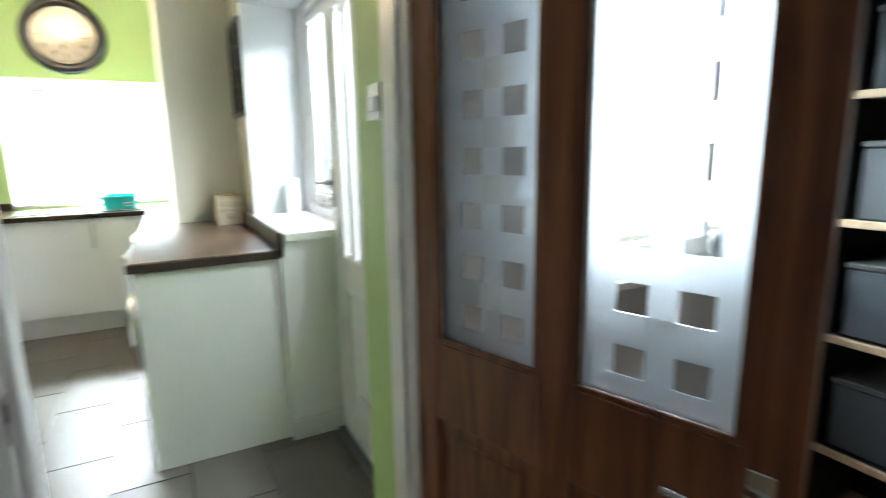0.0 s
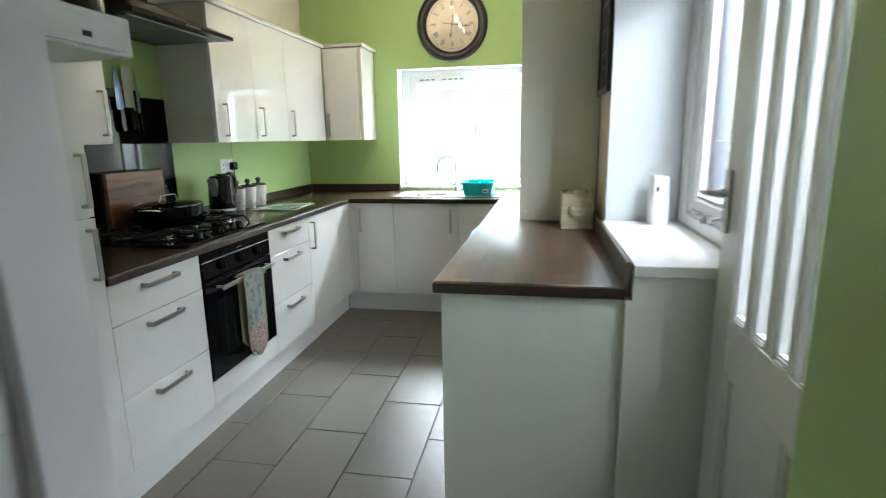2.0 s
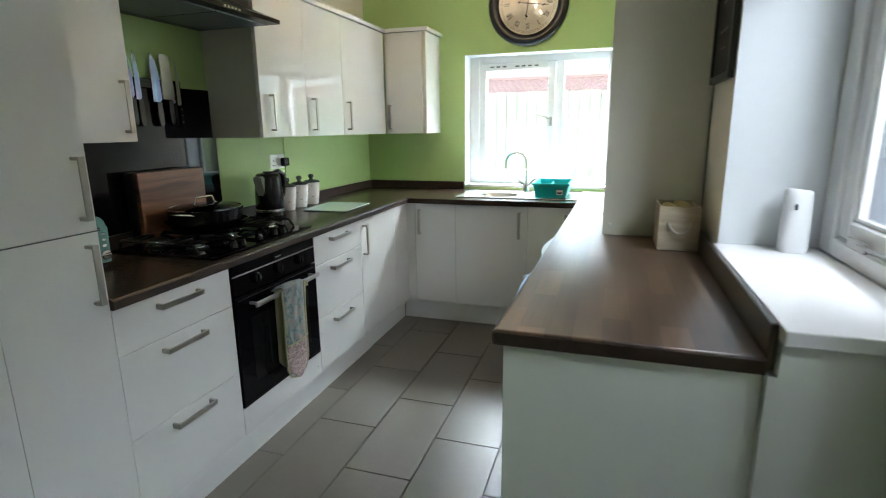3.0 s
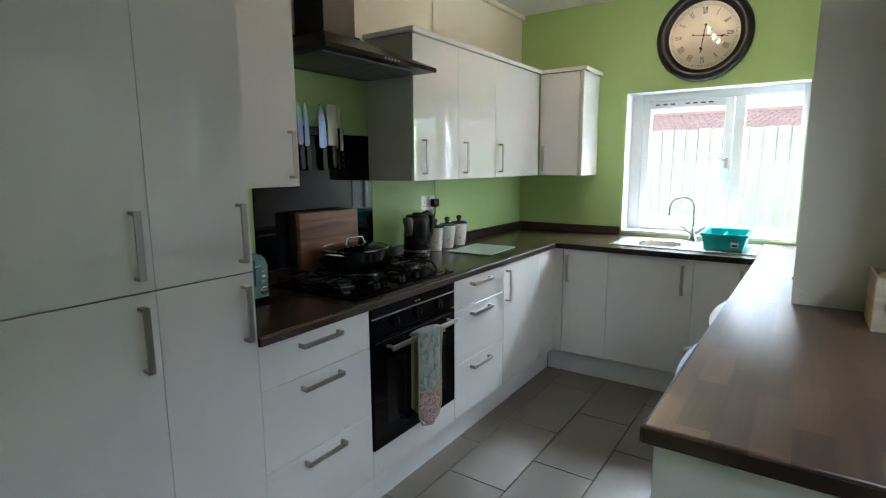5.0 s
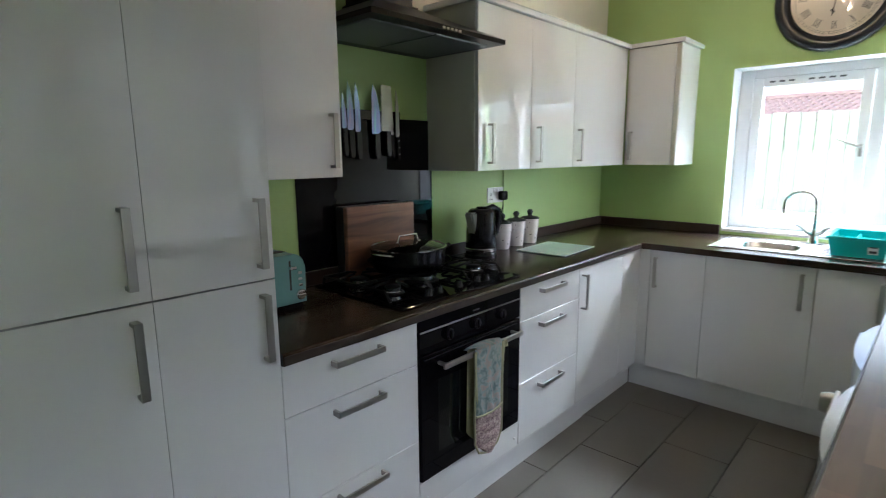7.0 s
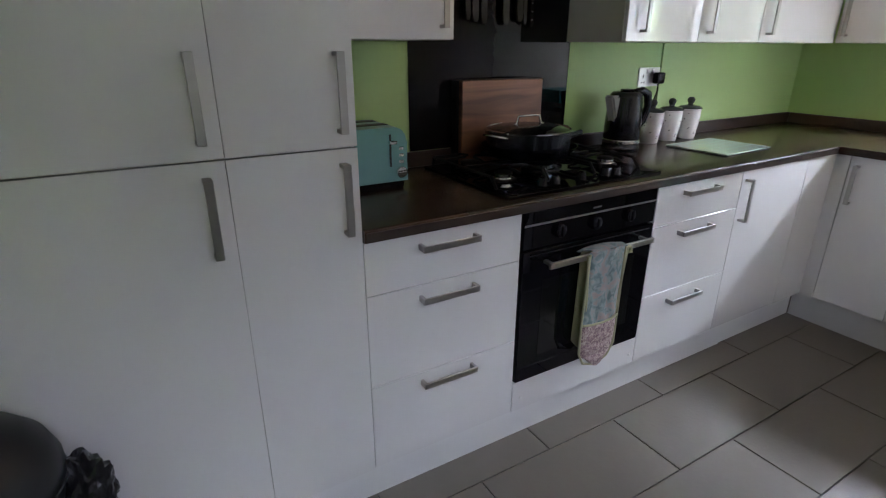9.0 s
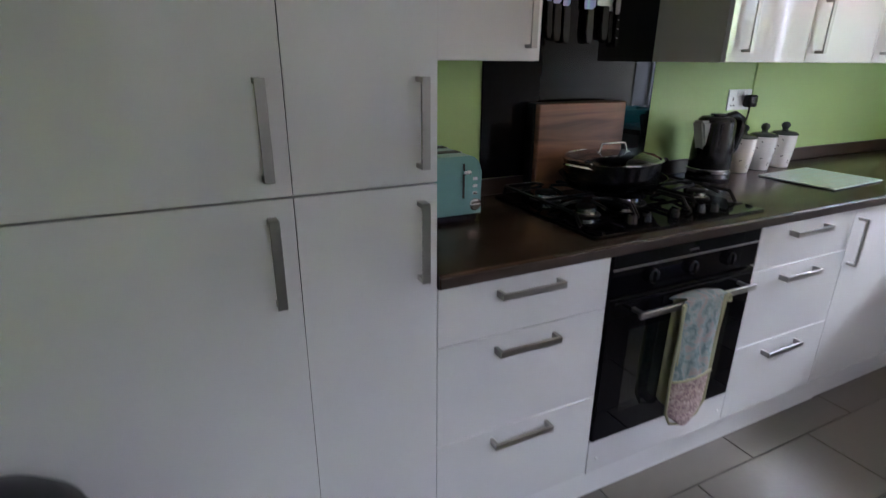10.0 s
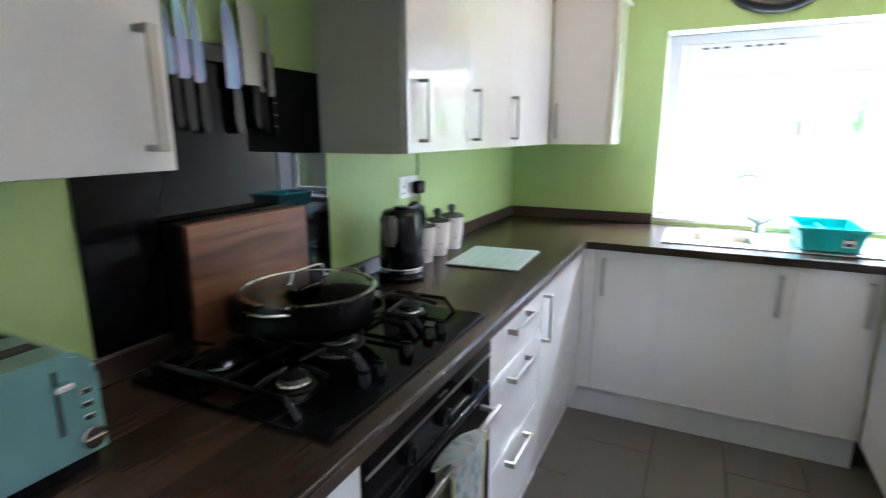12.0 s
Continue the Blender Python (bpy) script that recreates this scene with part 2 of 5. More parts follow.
def setting(name, bm, mat, label="", smooth=None):
    return lone(name, bm, mat, label, smooth=smooth, kind="structure")


def box(bm, x0, x1, y0, y1, z0, z1, bevel=0.0, segments=1):
    r = bmesh.ops.create_cube(bm, size=1.0, matrix=Matrix.Translation(((x0 + x1) / 2, (y0 + y1) / 2, (z0 + z1) / 2)) @ Matrix.Diagonal((abs(x1 - x0), abs(y1 - y0), abs(z1 - z0), 1)))
    if bevel:
        edges = list({e for v in r["verts"] for e in v.link_edges})
        bmesh.ops.bevel(bm, geom=edges, offset=bevel, segments=segments, profile=0.5, affect="EDGES")
    return bm


def boxes(*rows, bevel=0.0):
    bm = bmesh.new()
    for r in rows:
        box(bm, *r, bevel=bevel)
    return bm


def one(x0, x1, y0, y1, z0, z1, bevel=0.0, segments=1):
    return box(bmesh.new(), x0, x1, y0, y1, z0, z1, bevel, segments)


def lathe(bm, profile, at=(0, 0, 0), steps=32, m=None):
    """Turns (radius, height) pairs about an upright line, or about m's z."""
    m = m or Matrix.Translation(at)
    rings = []
    for r, z in profile:
        if r < 1e-6:
            rings.append([bm.verts.new(m @ Vector((0, 0, z)))])
        else:
            rings.append([bm.verts.new(m @ Vector((r * math.cos(a), r * math.sin(a), z))) for a in (2 * math.pi * k / steps for k in range(steps))])
    for a, b in zip(rings, rings[1:]):
        for k in range(steps):
            n = (k + 1) % steps
            if len(a) == 1 and len(b) > 1:
                bm.faces.new((a[0], b[k], b[n]))
            elif len(b) == 1 and len(a) > 1:
                bm.faces.new((a[k], a[n], b[0]))
            elif len(a) > 1:
                bm.faces.new((a[k], a[n], b[n], b[k]))
    return bm


def tube(bm, points, radius, steps=10, closed=False):
    """A round rod along points."""
    pts = [Vector(p) for p in points]
    rings, n = [], len(pts)
    side = None
    for i, p in enumerate(pts):
        a = pts[(i - 1) % n] if (i or closed) else p
        b = pts[(i + 1) % n] if (i < n - 1 or closed) else p
        way = (b - a).normalized()
        if side is None:
            side = way.orthogonal().normalized()
        side = (side - way * side.dot(way)).normalized()
        up = way.cross(side)
        r = radius[i] if isinstance(radius, (list, tuple)) else radius
        rings.append([bm.verts.new(p + r * (math.cos(2 * math.pi * k / steps) * side + math.sin(2 * math.pi * k / steps) * up)) for k in range(steps)])
    pairs = list(zip(rings, rings[1:])) + ([(rings[-1], rings[0])] if closed else [])
    for a, b in pairs:
        for k in range(steps):
            bm.faces.new((a[k], a[(k + 1) % steps], b[(k + 1) % steps], b[k]))
    if not closed:
        bm.faces.new(rings[0])
        bm.faces.new(rings[-1])
    return bm


def arc(c, r, a0, a1, n, u, v):
    u, v, c = Vector(u), Vector(v), Vector(c)
    return [c + r * (math.cos(radians(a0 + (a1 - a0) * k / n)) * u + math.sin(radians(a0 + (a1 - a0) * k / n)) * v) for k in range(n + 1)]


def prism(bm, outline, low, high, axis="z"):
    """An outline of (a, b) pairs pulled from low to high along an axis; a, b are the other two axes in order."""
    def at(a, b, c):
        return {"z": (a, b, c), "y": (a, c, b), "x": (c, a, b)}[axis]
    lo = [bm.verts.new(at(a, b, low)) for a, b in outline]
    hi = [bm.verts.new(at(a, b, high)) for a, b in outline]
    bm.faces.new(lo)
    bm.faces.new(hi)
    for k in range(len(lo)):
        n = (k + 1) % len(lo)
        bm.faces.new((lo[k], lo[n], hi[n], hi[k]))
    return bm


def wall(x0, x1, y0, y1, z0, z1, holes=(), along="x"):
    """A wall with rectangular openings (a0, a1, z0, z1) along its run."""
    bm = bmesh.new()
    lo, hi = (x0, x1) if along == "x" else (y0, y1)
    cuts = sorted({lo, hi, *(h[0] for h in holes), *(h[1] for h in holes)})
    for a, b in zip(cuts, cuts[1:]):
        spans = sorted((h[2], h[3]) for h in holes if h[0] <= a + 1e-6 and h[1] >= b - 1e-6)
        z = z0
        for s, e in spans + [(z1, z1)]:
            if s > z + 1e-6:
                box(bm, *((a, b, y0, y1) if along == "x" else (x0, x1, a, b)), z, s)
            z = e
    bmesh.ops.remove_doubles(bm, verts=bm.verts[:], dist=1e-5)
    return bm

# ---- the large structure ----
TOPZ, UNDER = 0.91, 0.876
setting("floor", one(-0.75, 2.15, -1.14, 3.20, -0.12, -0.008), GROUT, "concrete slab with dark grout under grey tiles")
setting("floor_of_room", one(-0.75, 3.9, -4.8, -1.142, -0.12, 0.0), FLOORWOOD, "brown laminate floor of the adjoining room")
setting("ceiling", one(-0.75, 3.9, -4.8, 3.20, 2.60, 2.75), CEILING, "plain white painted ceiling")
setting("wall_west", wall(-0.75, -0.60, -1.14, 3.04, 0, 2.60, along="y"), CREAM, "cream painted kitchen wall above the wall cabinets")
setting("wall_paint_green", boxes((-0.60, -0.596, 0.0, 3.036, 0.91, 2.06)), GREEN, "lime green painted part of the wall between worktop and cabinets")
WIN = (0.25, 1.352, 0.925, 1.94)
setting("wall_north", wall(-0.75, 2.15, 3.04, 3.36, 0, 2.60, [WIN]), GREEN, "lime green painted wall around the sink window")
reveal = boxes((0.25, 0.253, 3.042, 3.20, 0.925, 1.94), (0.253, 1.349, 3.042, 3.20, 1.937, 1.94), (1.349, 1.352, 3.042, 3.20, 0.925, 1.94))
setting("window_reveal", reveal, WHITE_WALL, "white painted reveal of the sink window")
setting("window_ledge", one(0.254, 1.348, 3.045, 3.20, 0.925, 0.945, 0.002), UPVC, "white plastic ledge of the sink window")
setting("wall_east", wall(1.76, 2.15, 0.925, 3.04, 0, 2.60, along="y"), CREAM, "cream painted wall beside the boxed column")
setting("wall_east_lintel", one(1.76, 2.15, -0.805, 0.925, 2.13, 2.60), WHITE_WALL, "white painted lintel over side window and back door")
setting("wall_east_below_window", one(2.06, 2.15, 0.05, 0.925, 0, 0.983), WHITE_WALL, "white painted wall below the side window")
setting("window_side_reveal", one(1.757, 2.057, 0.918, 0.924, 0.95, 2.13), WHITE_WALL, "white painted reveal beside the side window")
setting("wall_east_green", one(1.80, 2.15, -1.08, -0.805, 0, 2.60), GREEN, "lime green painted wall with the light switch")
DOORWAY = (1.0, 1.787, 0.0, 2.03)
setting("wall_south", wall(-0.75, 2.15, -1.14, -1.08, 0, 2.60, [DOORWAY]), GREEN, "lime green inner side of the doorway wall")
SIDE = (2.28, 3.45, 0.98, 2.15)
setting("wall_of_room_west_part", wall(-0.75, 1.787, -1.20, -1.142, 0, 2.60, [DOORWAY]), GREY_WALL, "grey painted wall of the adjoining room beside the doorway")
setting("wall_of_room_east_part", wall(1.787, 3.9, -1.20, -1.142, 0, 2.60, [SIDE]), GREY_WALL, "grey painted wall of the adjoining room round its window")
setting("wall_outer_of_room", wall(2.15, 3.9, -1.14, -1.08, 0, 2.60, [SIDE]), RENDERWALL, "outer face of the adjoining room's wall")
# Unseen room walls, white instead of grey so they bounce more light.
setting("wall_room_south", one(-0.75, 3.9, -4.9, -4.8, 0, 2.60), WHITE_WALL, "unseen back wall of the adjoining room, white to bounce light")
setting("wall_room_west", one(-0.85, -0.75, -4.8, -1.14, 0, 2.60), WHITE_WALL, "unseen side wall of the adjoining room, white to bounce light")
setting("wall_room_east", one(3.9, 4.0, -4.9, -1.08, 0, 2.60), WHITE_WALL, "unseen far wall of the adjoining room, white to bounce light")
setting("wall_nib", one(-0.60, 0.80, -1.076, -0.93, 0, 2.60), GREEN, "short green wall return beside the tall cabinets")
# boxed column standing on the worktop
setting("boxed_column", one(1.36, 1.757, 1.35, 3.036, 0.912, 2.60), CREAM_PANEL, "cream panelled column boxed in above the worktop")
bm = bmesh.new()
for y, z in ((1.349, 0.96),):
    for x in (1.39, 1.72):
        lathe(bm, [(0.007, 0), (0.006, 0.003), (0, 0.0045)], m=Matrix.Translation((x, y, z)) @ pose(0, 0, 0, 90), steps=12)
lathe(bm, [(0.007, 0), (0.006, 0.004), (0, 0.0055)], m=Matrix.Translation((1.36, 1.40, 1.0)) @ pose(0, 0, 0, 0, -90), steps=12)
setting("panel_caps", bm, WHITEPLASTIC, "white screw caps on the cream column", 40)
setting("panel_joint", one(1.7575, 1.7595, 1.338, 1.349, 0.95, 2.60), BLACKENAMEL, "dark open joint beside the column")
cv = bmesh.new()
box(cv, -0.598, -0.565, 0.0, 3.035, 2.562, 2.598, 0.010, 2)
setting("coving", cv, CREAM, "white plaster coving along the ceiling")
setting("wall_cable_trunk", one(-0.596, -0.588, 1.798, 1.810, 0.969, 1.354), GREEN, "thin green painted cable trunking")
setting("wall_cable_trunk", one(-0.599, -0.592, 1.798, 1.810, 2.115, 2.56), CREAM, "thin cream painted cable trunking above the cabinets")
# base under the side sill
setting("sill_box", boxes((1.7235, 1.988, 0.075, 0.922, 0.0, 0.871), (1.742, 1.988, 0.075, 0.922, 0.871, 0.945)), PENEND, "white boxed base under the side window sill")
setting("window_board", one(1.740, 2.057, 0.055, 0.917, 0.948, 0.983, 0.004, 2), GLOSS_TRIM, "white painted wooden window board")
setting("baseboard_box", one(1.722, 1.99, 0.052, 0.073, 0.0, 0.095, 0.004), GLOSS_TRIM, "white painted skirting round the boxed base")
# door linings
fr = bmesh.new()
box(fr, 1.0, 1.012, -1.202, -1.078, 0, 2.03)
box(fr, 1.012, 1.028, -1.160, -1.080, 0, 2.015, 0.002)
box(fr, 1.775, 1.787, -1.202, -1.078, 0, 2.03)
box(fr, 1.763, 1.775, -1.160, -1.080, 0, 2.015, 0.002)
box(fr, 1.012, 1.775, -1.202, -1.078, 2.015, 2.03)
setting("door_lining", fr, GLOSS_TRIM, "white painted door lining with stops")


def architrave(side, x, y0, y1):
    """Moulded trim: side -1 leans outward to lower x."""
    bm = bmesh.new()
    sign = side
    steps = [(0.0, 0.006), (0.006, 0.014), (0.028, 0.017), (0.038, 0.021), (0.056, 0.022), (0.066, 0.016), (0.07, 0.0)]
    outline = [(x, y0)] + [(x + sign * a, y0 + (y1 - y0) * b / 0.022) for a, b in steps]
    prism(bm, outline, 0, 2.09)
    return bm


setting("architrave", architrave(-1, 1.005, -1.2005, -1.2225), GLOSS_TRIM, "white moulded door architrave", 35)
setting("architrave_kitchen", architrave(-1, 1.005, -1.0795, -1.062), GLOSS_TRIM, "white door architrave on the kitchen side", 35)
setting("architrave_return", one(1.782, 1.799, -1.0795, -1.045, 0, 2.09, 0.003), GLOSS_TRIM, "narrow white architrave against the green wall")
setting("architrave_head", one(0.935, 1.80, -1.2225, -1.2005, 2.035, 2.10, 0.004), GLOSS_TRIM, "white moulded head over the doorway")
bm = bmesh.new()
box(bm, 1.0105, 1.0135, -1.197, -1.170, 0.845, 0.935, 0.001)
setting("strike_plate", bm, CHROME, "worn metal strike plate in the lining")
setting("strike_hole", one(1.0125, 1.0145, -1.190, -1.175, 0.885, 0.915), BLACKENAMEL, "dark hole of the strike plate")
setting("catch_plate", one(1.0105, 1.016, -1.196, -1.165, 1.115, 1.165, 0.002), GLOSS_TRIM, "painted over metal keep on the lining")
setting("threshold", one(1.93, 1.99, -0.80, 0.05, -0.005, 0.018, 0.003), DARKGREY, "dark worn threshold of the back door")

# ---- sink window ----
w1 = thing("window_1", (0.80, 3.2, 0.94), "white plastic casement window over the sink, its left light closed", "window", kind="structure")
y0, y1 = 3.20, 3.26
part("window_frame", boxes((0.253, 0.328, y0, y1, 0.945, 1.937), (1.318, 1.349, y0, y1, 0.945, 1.937), (0.328, 1.318, y0, y1, 0.945, 1.0), (0.328, 1.318, y0, y1, 1.885, 1.937), (0.934, 0.998, y0, y1, 1.0, 1.885), bevel=0.003), UPVC, w1)
part("sash", boxes((0.333, 0.388, 3.185, y1 - 0.01, 1.003, 1.882), (0.878, 0.930, 3.185, y1 - 0.01, 1.003, 1.882), (0.388, 0.878, 3.185, y1 - 0.01, 1.003, 1.055), (0.388, 0.878, 3.185, y1 - 0.01, 1.83, 1.882), bevel=0.003), UPVC, w1)
for x0, x1, z0, z1 in ((0.388, 0.878, 1.055, 1.83), (0.998, 1.318, 1.0, 1.885)):
    p = part("pane", one(x0, x1, 3.222, 3.228, z0, z1), CLEAR, w1)
    p.visible_shadow = False
bm = bmesh.new()
box(bm, 0.896, 0.916, 3.165, 3.186, 1.40, 1.47, 0.003)
tube(bm, [(0.906, 3.165, 1.45), (0.878, 3.155, 1.462), (0.798, 3.152, 1.50)], 0.006, 8)
part("window_handle", bm, STEEL, w1, "grey metal casement handle")
part("vent_slots", boxes(*[(0.42 + 0.05 * k, 0.45 + 0.05 * k, 3.182, 3.186, 1.852, 1.862) for k in range(8) if k != 3]), DARKGREY, w1, "dark trickle vent slots")

# ---- side window ----
w2 = thing("window_2", (2.09, 0.45, 0.98), "white painted wooden side window with a steel casement stay", "window", kind="structure")
part("window_frame", boxes((2.058, 2.13, 0.815, 0.918, 0.984, 2.128), (2.058, 2.13, 0.052, 0.11, 0.984, 2.128), (2.058, 2.13, 0.11, 0.815, 0.984, 1.040), (2.058, 2.13, 0.11, 0.815, 2.07, 2.128), bevel=0.005), GLOSS_TRIM, w2)
part("sash", boxes((2.072, 2.118, 0.735, 0.811, 1.045, 2.066), (2.072, 2.118, 0.114, 0.175, 1.045, 2.066), (2.072, 2.118, 0.175, 0.735, 1.045, 1.105), (2.072, 2.118, 0.175, 0.735, 2.01, 2.066), bevel=0.006), GLOSS_TRIM, w2)
part("glazing_bead", boxes((2.082, 2.098, 0.720, 0.735, 1.105, 2.01), (2.082, 2.098, 0.175, 0.190, 1.105, 2.01), (2.082, 2.098, 0.19, 0.72, 1.105, 1.118), bevel=0.003), GLOSS_TRIM, w2)
p = part("pane", one(2.1, 2.104, 0.175, 0.735, 1.105, 2.01), CLEAR, w2)
p.visible_shadow = False
bm = bmesh.new()
tube(bm, [(2.05, 0.60, 1.058), (2.046, 0.45, 1.062), (2.038, 0.27, 1.066)], 0.006, 8)
tube(bm, [(2.038, 0.27, 1.066), (2.028, 0.22, 1.051), (2.030, 0.17, 1.062)], [0.008, 0.011, 0.006], 8)
tube(bm, [(2.030, 0.21, 1.046), (2.030, 0.205, 0.990)], [0.005, 0.008], 8)
box(bm, 2.048, 2.058, 0.56, 0.68, 1.042, 1.07, 0.002)
part("casement_stay", bm, STEEL, w2, "steel casement stay with pegs", 40)

# ---- back door ----
d1 = thing("door_1", (1.97, -0.4, 0.0), "white painted back door with four tall panes, closed", "door", kind="structure")
DX0, DX1, DY0, DY1 = 1.962, 2.006, -0.80, 0.046
GL = [(-0.70, -0.585), (-0.545, -0.44), (-0.41, -0.33), (-0.30, -0.21), (-0.18, -0.08)]
rows = [(DX0, DX1, GL[-1][1], DY1, 0.02, 2.0), (DX0, DX1, DY0, GL[0][0], 0.02, 2.0), (DX0, DX1, GL[0][0], GL[-1][1], 1.90, 2.0), (DX0, DX1, GL[0][0], GL[-1][1], 0.73, 0.875), (DX0, DX1, GL[0][0], GL[-1][1], 0.02, 0.10)]
rows += [(DX0 + 0.002, DX1, a[1], b[0], 0.875, 1.90) for a, b in zip(GL, GL[1:])]
rows += [(DX0, DX1, -0.42, -0.36, 0.10, 0.73)]
part("leaf", boxes(*rows, bevel=0.003), GLOSS_TRIM, d1)
for a, b in GL:
    p = part("pane", one(1.984, 1.988, a, b, 0.875, 1.90), CLEAR, d1)
    p.visible_shadow = False
bm = bmesh.new()
for a, b in GL:
    for k in range(3):
        box(bm, DX0 + 0.004 * k, 1.984, a + 0.001, a + 0.006 + 0.004 * k, 0.876, 1.899)
        box(bm, DX0 + 0.004 * k, 1.984, b - 0.006 - 0.004 * k, b - 0.001, 0.876, 1.899)
        box(bm, DX0 + 0.004 * k, 1.984, a + 0.02, b - 0.02, 0.876, 0.883 + 0.006 * k)
part("glazing_bead", bm, GLOSS_TRIM, d1, "stepped white glazing beads")
part("lower_panel", boxes((1.978, 1.992, -0.70, -0.42, 0.10, 0.73), (1.978, 1.992, -0.36, -0.08, 0.10, 0.73)), GLOSS_TRIM, d1)
bm = bmesh.new()
for a, b in ((-0.70, -0.42), (-0.36, -0.08)):
    box(bm, 1.966, 1.98, a + 0.001, a + 0.018, 0.101, 0.729, 0.004)
    box(bm, 1.966, 1.98, b - 0.018, b - 0.001, 0.101, 0.729, 0.004)
    box(bm, 1.966, 1.98, a + 0.018, b - 0.018, 0.101, 0.118, 0.004)
    box(bm, 1.966, 1.98, a + 0.018, b - 0.018, 0.712, 0.729, 0.004)
part("panel_moulding", bm, GLOSS_TRIM, d1)
h = part("handle_plate", one(1.952, 1.962, -0.010, 0.028, 1.092, 1.262, 0.003), STEEL, d1, "worn steel lever plate")
bm = bmesh.new()
lathe(bm, [(0.013, 0), (0.012, 0.012), (0.008, 0.03), (0.008, 0.042)], m=Matrix.Translation((1.952, 0.009, 1.20)) @ pose(0, 0, 0, 0, -90), steps=16)
tube(bm, [(1.912, 0.009, 1.20), (1.906, 0.025, 1.199), (1.908, 0.045, 1.194), (1.904, 0.060, 1.20)], [0.007, 0.007, 0.006, 0.005], 10)
part("lever", bm, STEEL, h, smooth=50)
bm = bmesh.new()
tube(bm, [(1.952, 0.009, 1.128), (1.92, 0.009, 1.128)], 0.005, 8)
box(bm, 1.895, 1.921, 0.007, 0.011, 1.116, 1.140, 0.001)
part("key", bm, CHROME, h)
part("cat_flap", one(1.95, 1.977, -0.36, -0.20, 0.11, 0.28, 0.008, 2), WHITEPLASTIC, d1, "worn white plastic cat flap")
fd = bmesh.new()
box(fd, 1.995, 2.06, 0.046, 0.052, 0, 2.128)
box(fd, 2.008, 2.10, -0.804, -0.79, 0, 2.128)
box(fd, 2.008, 2.10, -0.79, 0.05, 2.01, 2.128)
setting("door_frame_back", fd, GLOSS_TRIM, "white painted frame of the back door")
setting("door_head_infill", one(1.962, 2.007, -0.80, 0.046, 2.003, 2.128), GLOSS_TRIM, "white painted boards over the back door")

# ---- brown inner door, opened into the room ----
d2 = thing("door_2", (1.7815, -1.207, 0.0), "dark-stained pine inner door with two frosted panes, standing open", "door", kind="structure")
TH = 0.038
W = 0.765
GLASSES = ((0.062, 0.335, 0.133, 0.236), (0.408, 0.688, 0.480, 0.582))


def leaf(bm, s0, s1, z0, z1, t0=0.0, t1=TH, bevel=0.0):
    return box(bm, t0, t1, -s1, -s0, z0, z1, bevel)


bm = bmesh.new()
for s0, s1 in ((0, 0.062), (0.335, 0.408), (0.688, W)):
    leaf(bm, s0, s1, 0.01, 1.99, bevel=0.0015)
for g in GLASSES:
    for z0, z1 in ((1.90, 1.99), (0.72, 0.905), (0.01, 0.20)):
        leaf(bm, g[0], g[1], z0, z1, bevel=0.0015)
part("leaf", bm, DOORWOOD, d2)
bm = bmesh.new()
for g in GLASSES:
    leaf(bm, g[0], g[1], 0.20, 0.72, 0.014, 0.024)
    leaf(bm, g[0] + 0.035, g[1] - 0.035, 0.24, 0.68, 0.006, 0.032, 0.006)
part("lower_panel", bm, DOORWOOD, d2)
bm = bmesh.new()
for g in GLASSES:
    for q in (0.002, 0.026):
        leaf(bm, g[0], g[0] + 0.012, 0.905, 1.90, q, q + 0.01, 0.002)
        leaf(bm, g[1] - 0.012, g[1], 0.905, 1.90, q, q + 0.01, 0.002)
        leaf(bm, g[0] + 0.012, g[1] - 0.012, 0.905, 0.917, q, q + 0.01, 0.002)
        leaf(bm, g[0] + 0.012, g[1] - 0.012, 1.888, 1.90, q, q + 0.01, 0.002)
part("glazing_bead", bm, DOORWOOD, d2)
for s0, s1, c1, c2 in GLASSES:
    sq = 0.053
    frosted, clear = bmesh.new(), bmesh.new()
    us = [s0, c1, c1 + sq, c2, c2 + sq, s1]
    zs = [0.905]
    for k in range(9):
        zs += [0.953 + 0.1105 * k, 0.953 + 0.1105 * k + sq]
    zs = [z for z in zs if z < 1.89] + [1.90]
    for i in range(5):
        for j in range(len(zs) - 1):
            leaf(clear if i in (1, 3) and j % 2 and j < len(zs) - 2 else frosted, us[i], us[i + 1], zs[j], zs[j + 1], 0.017, 0.021)
    # one sheet: drop the faces between neighbouring pieces
    for b2 in (frosted, clear):
        bmesh.ops.remove_doubles(b2, verts=b2.verts[:], dist=1e-5)
        seen = {}
        for f in b2.faces:
            seen.setdefault(tuple(round(c, 4) for c in f.calc_center_median()), []).append(f)
        twins = [f for fs in seen.values() if len(fs) > 1 for f in fs]
        bmesh.ops.delete(b2, geom=twins, context="FACES_ONLY")
    part("frosted_pane", frosted, FROST, d2, "etched bluish white glass")
    cz = part("clear_square", clear, CLEAR, d2, "clear unetched squares", kind="stuff")
    cz.visible_shadow = False
bm = bmesh.new()
leaf(bm, 0.70, 0.735, 0.70, 0.88, -0.006, -0.0005, 0.002)
hp = part("handle_plate", bm, CHROME, d2, "chrome lever plate")
bm = bmesh.new()
tube(bm, [(-0.006, -0.718, 0.82), (-0.045, -0.718, 0.82), (-0.05, -0.69, 0.82), (-0.05, -0.60, 0.82)], 0.008, 10)
lv = part("lever", bm, CHROME, hp, smooth=50)
bm = bmesh.new()
for z in (0.25, 1.75):
    tube(bm, [(-0.004, -0.002, z), (-0.004, -0.002, z + 0.09)], 0.006, 8)
part("hinge", bm, STEEL, d2)
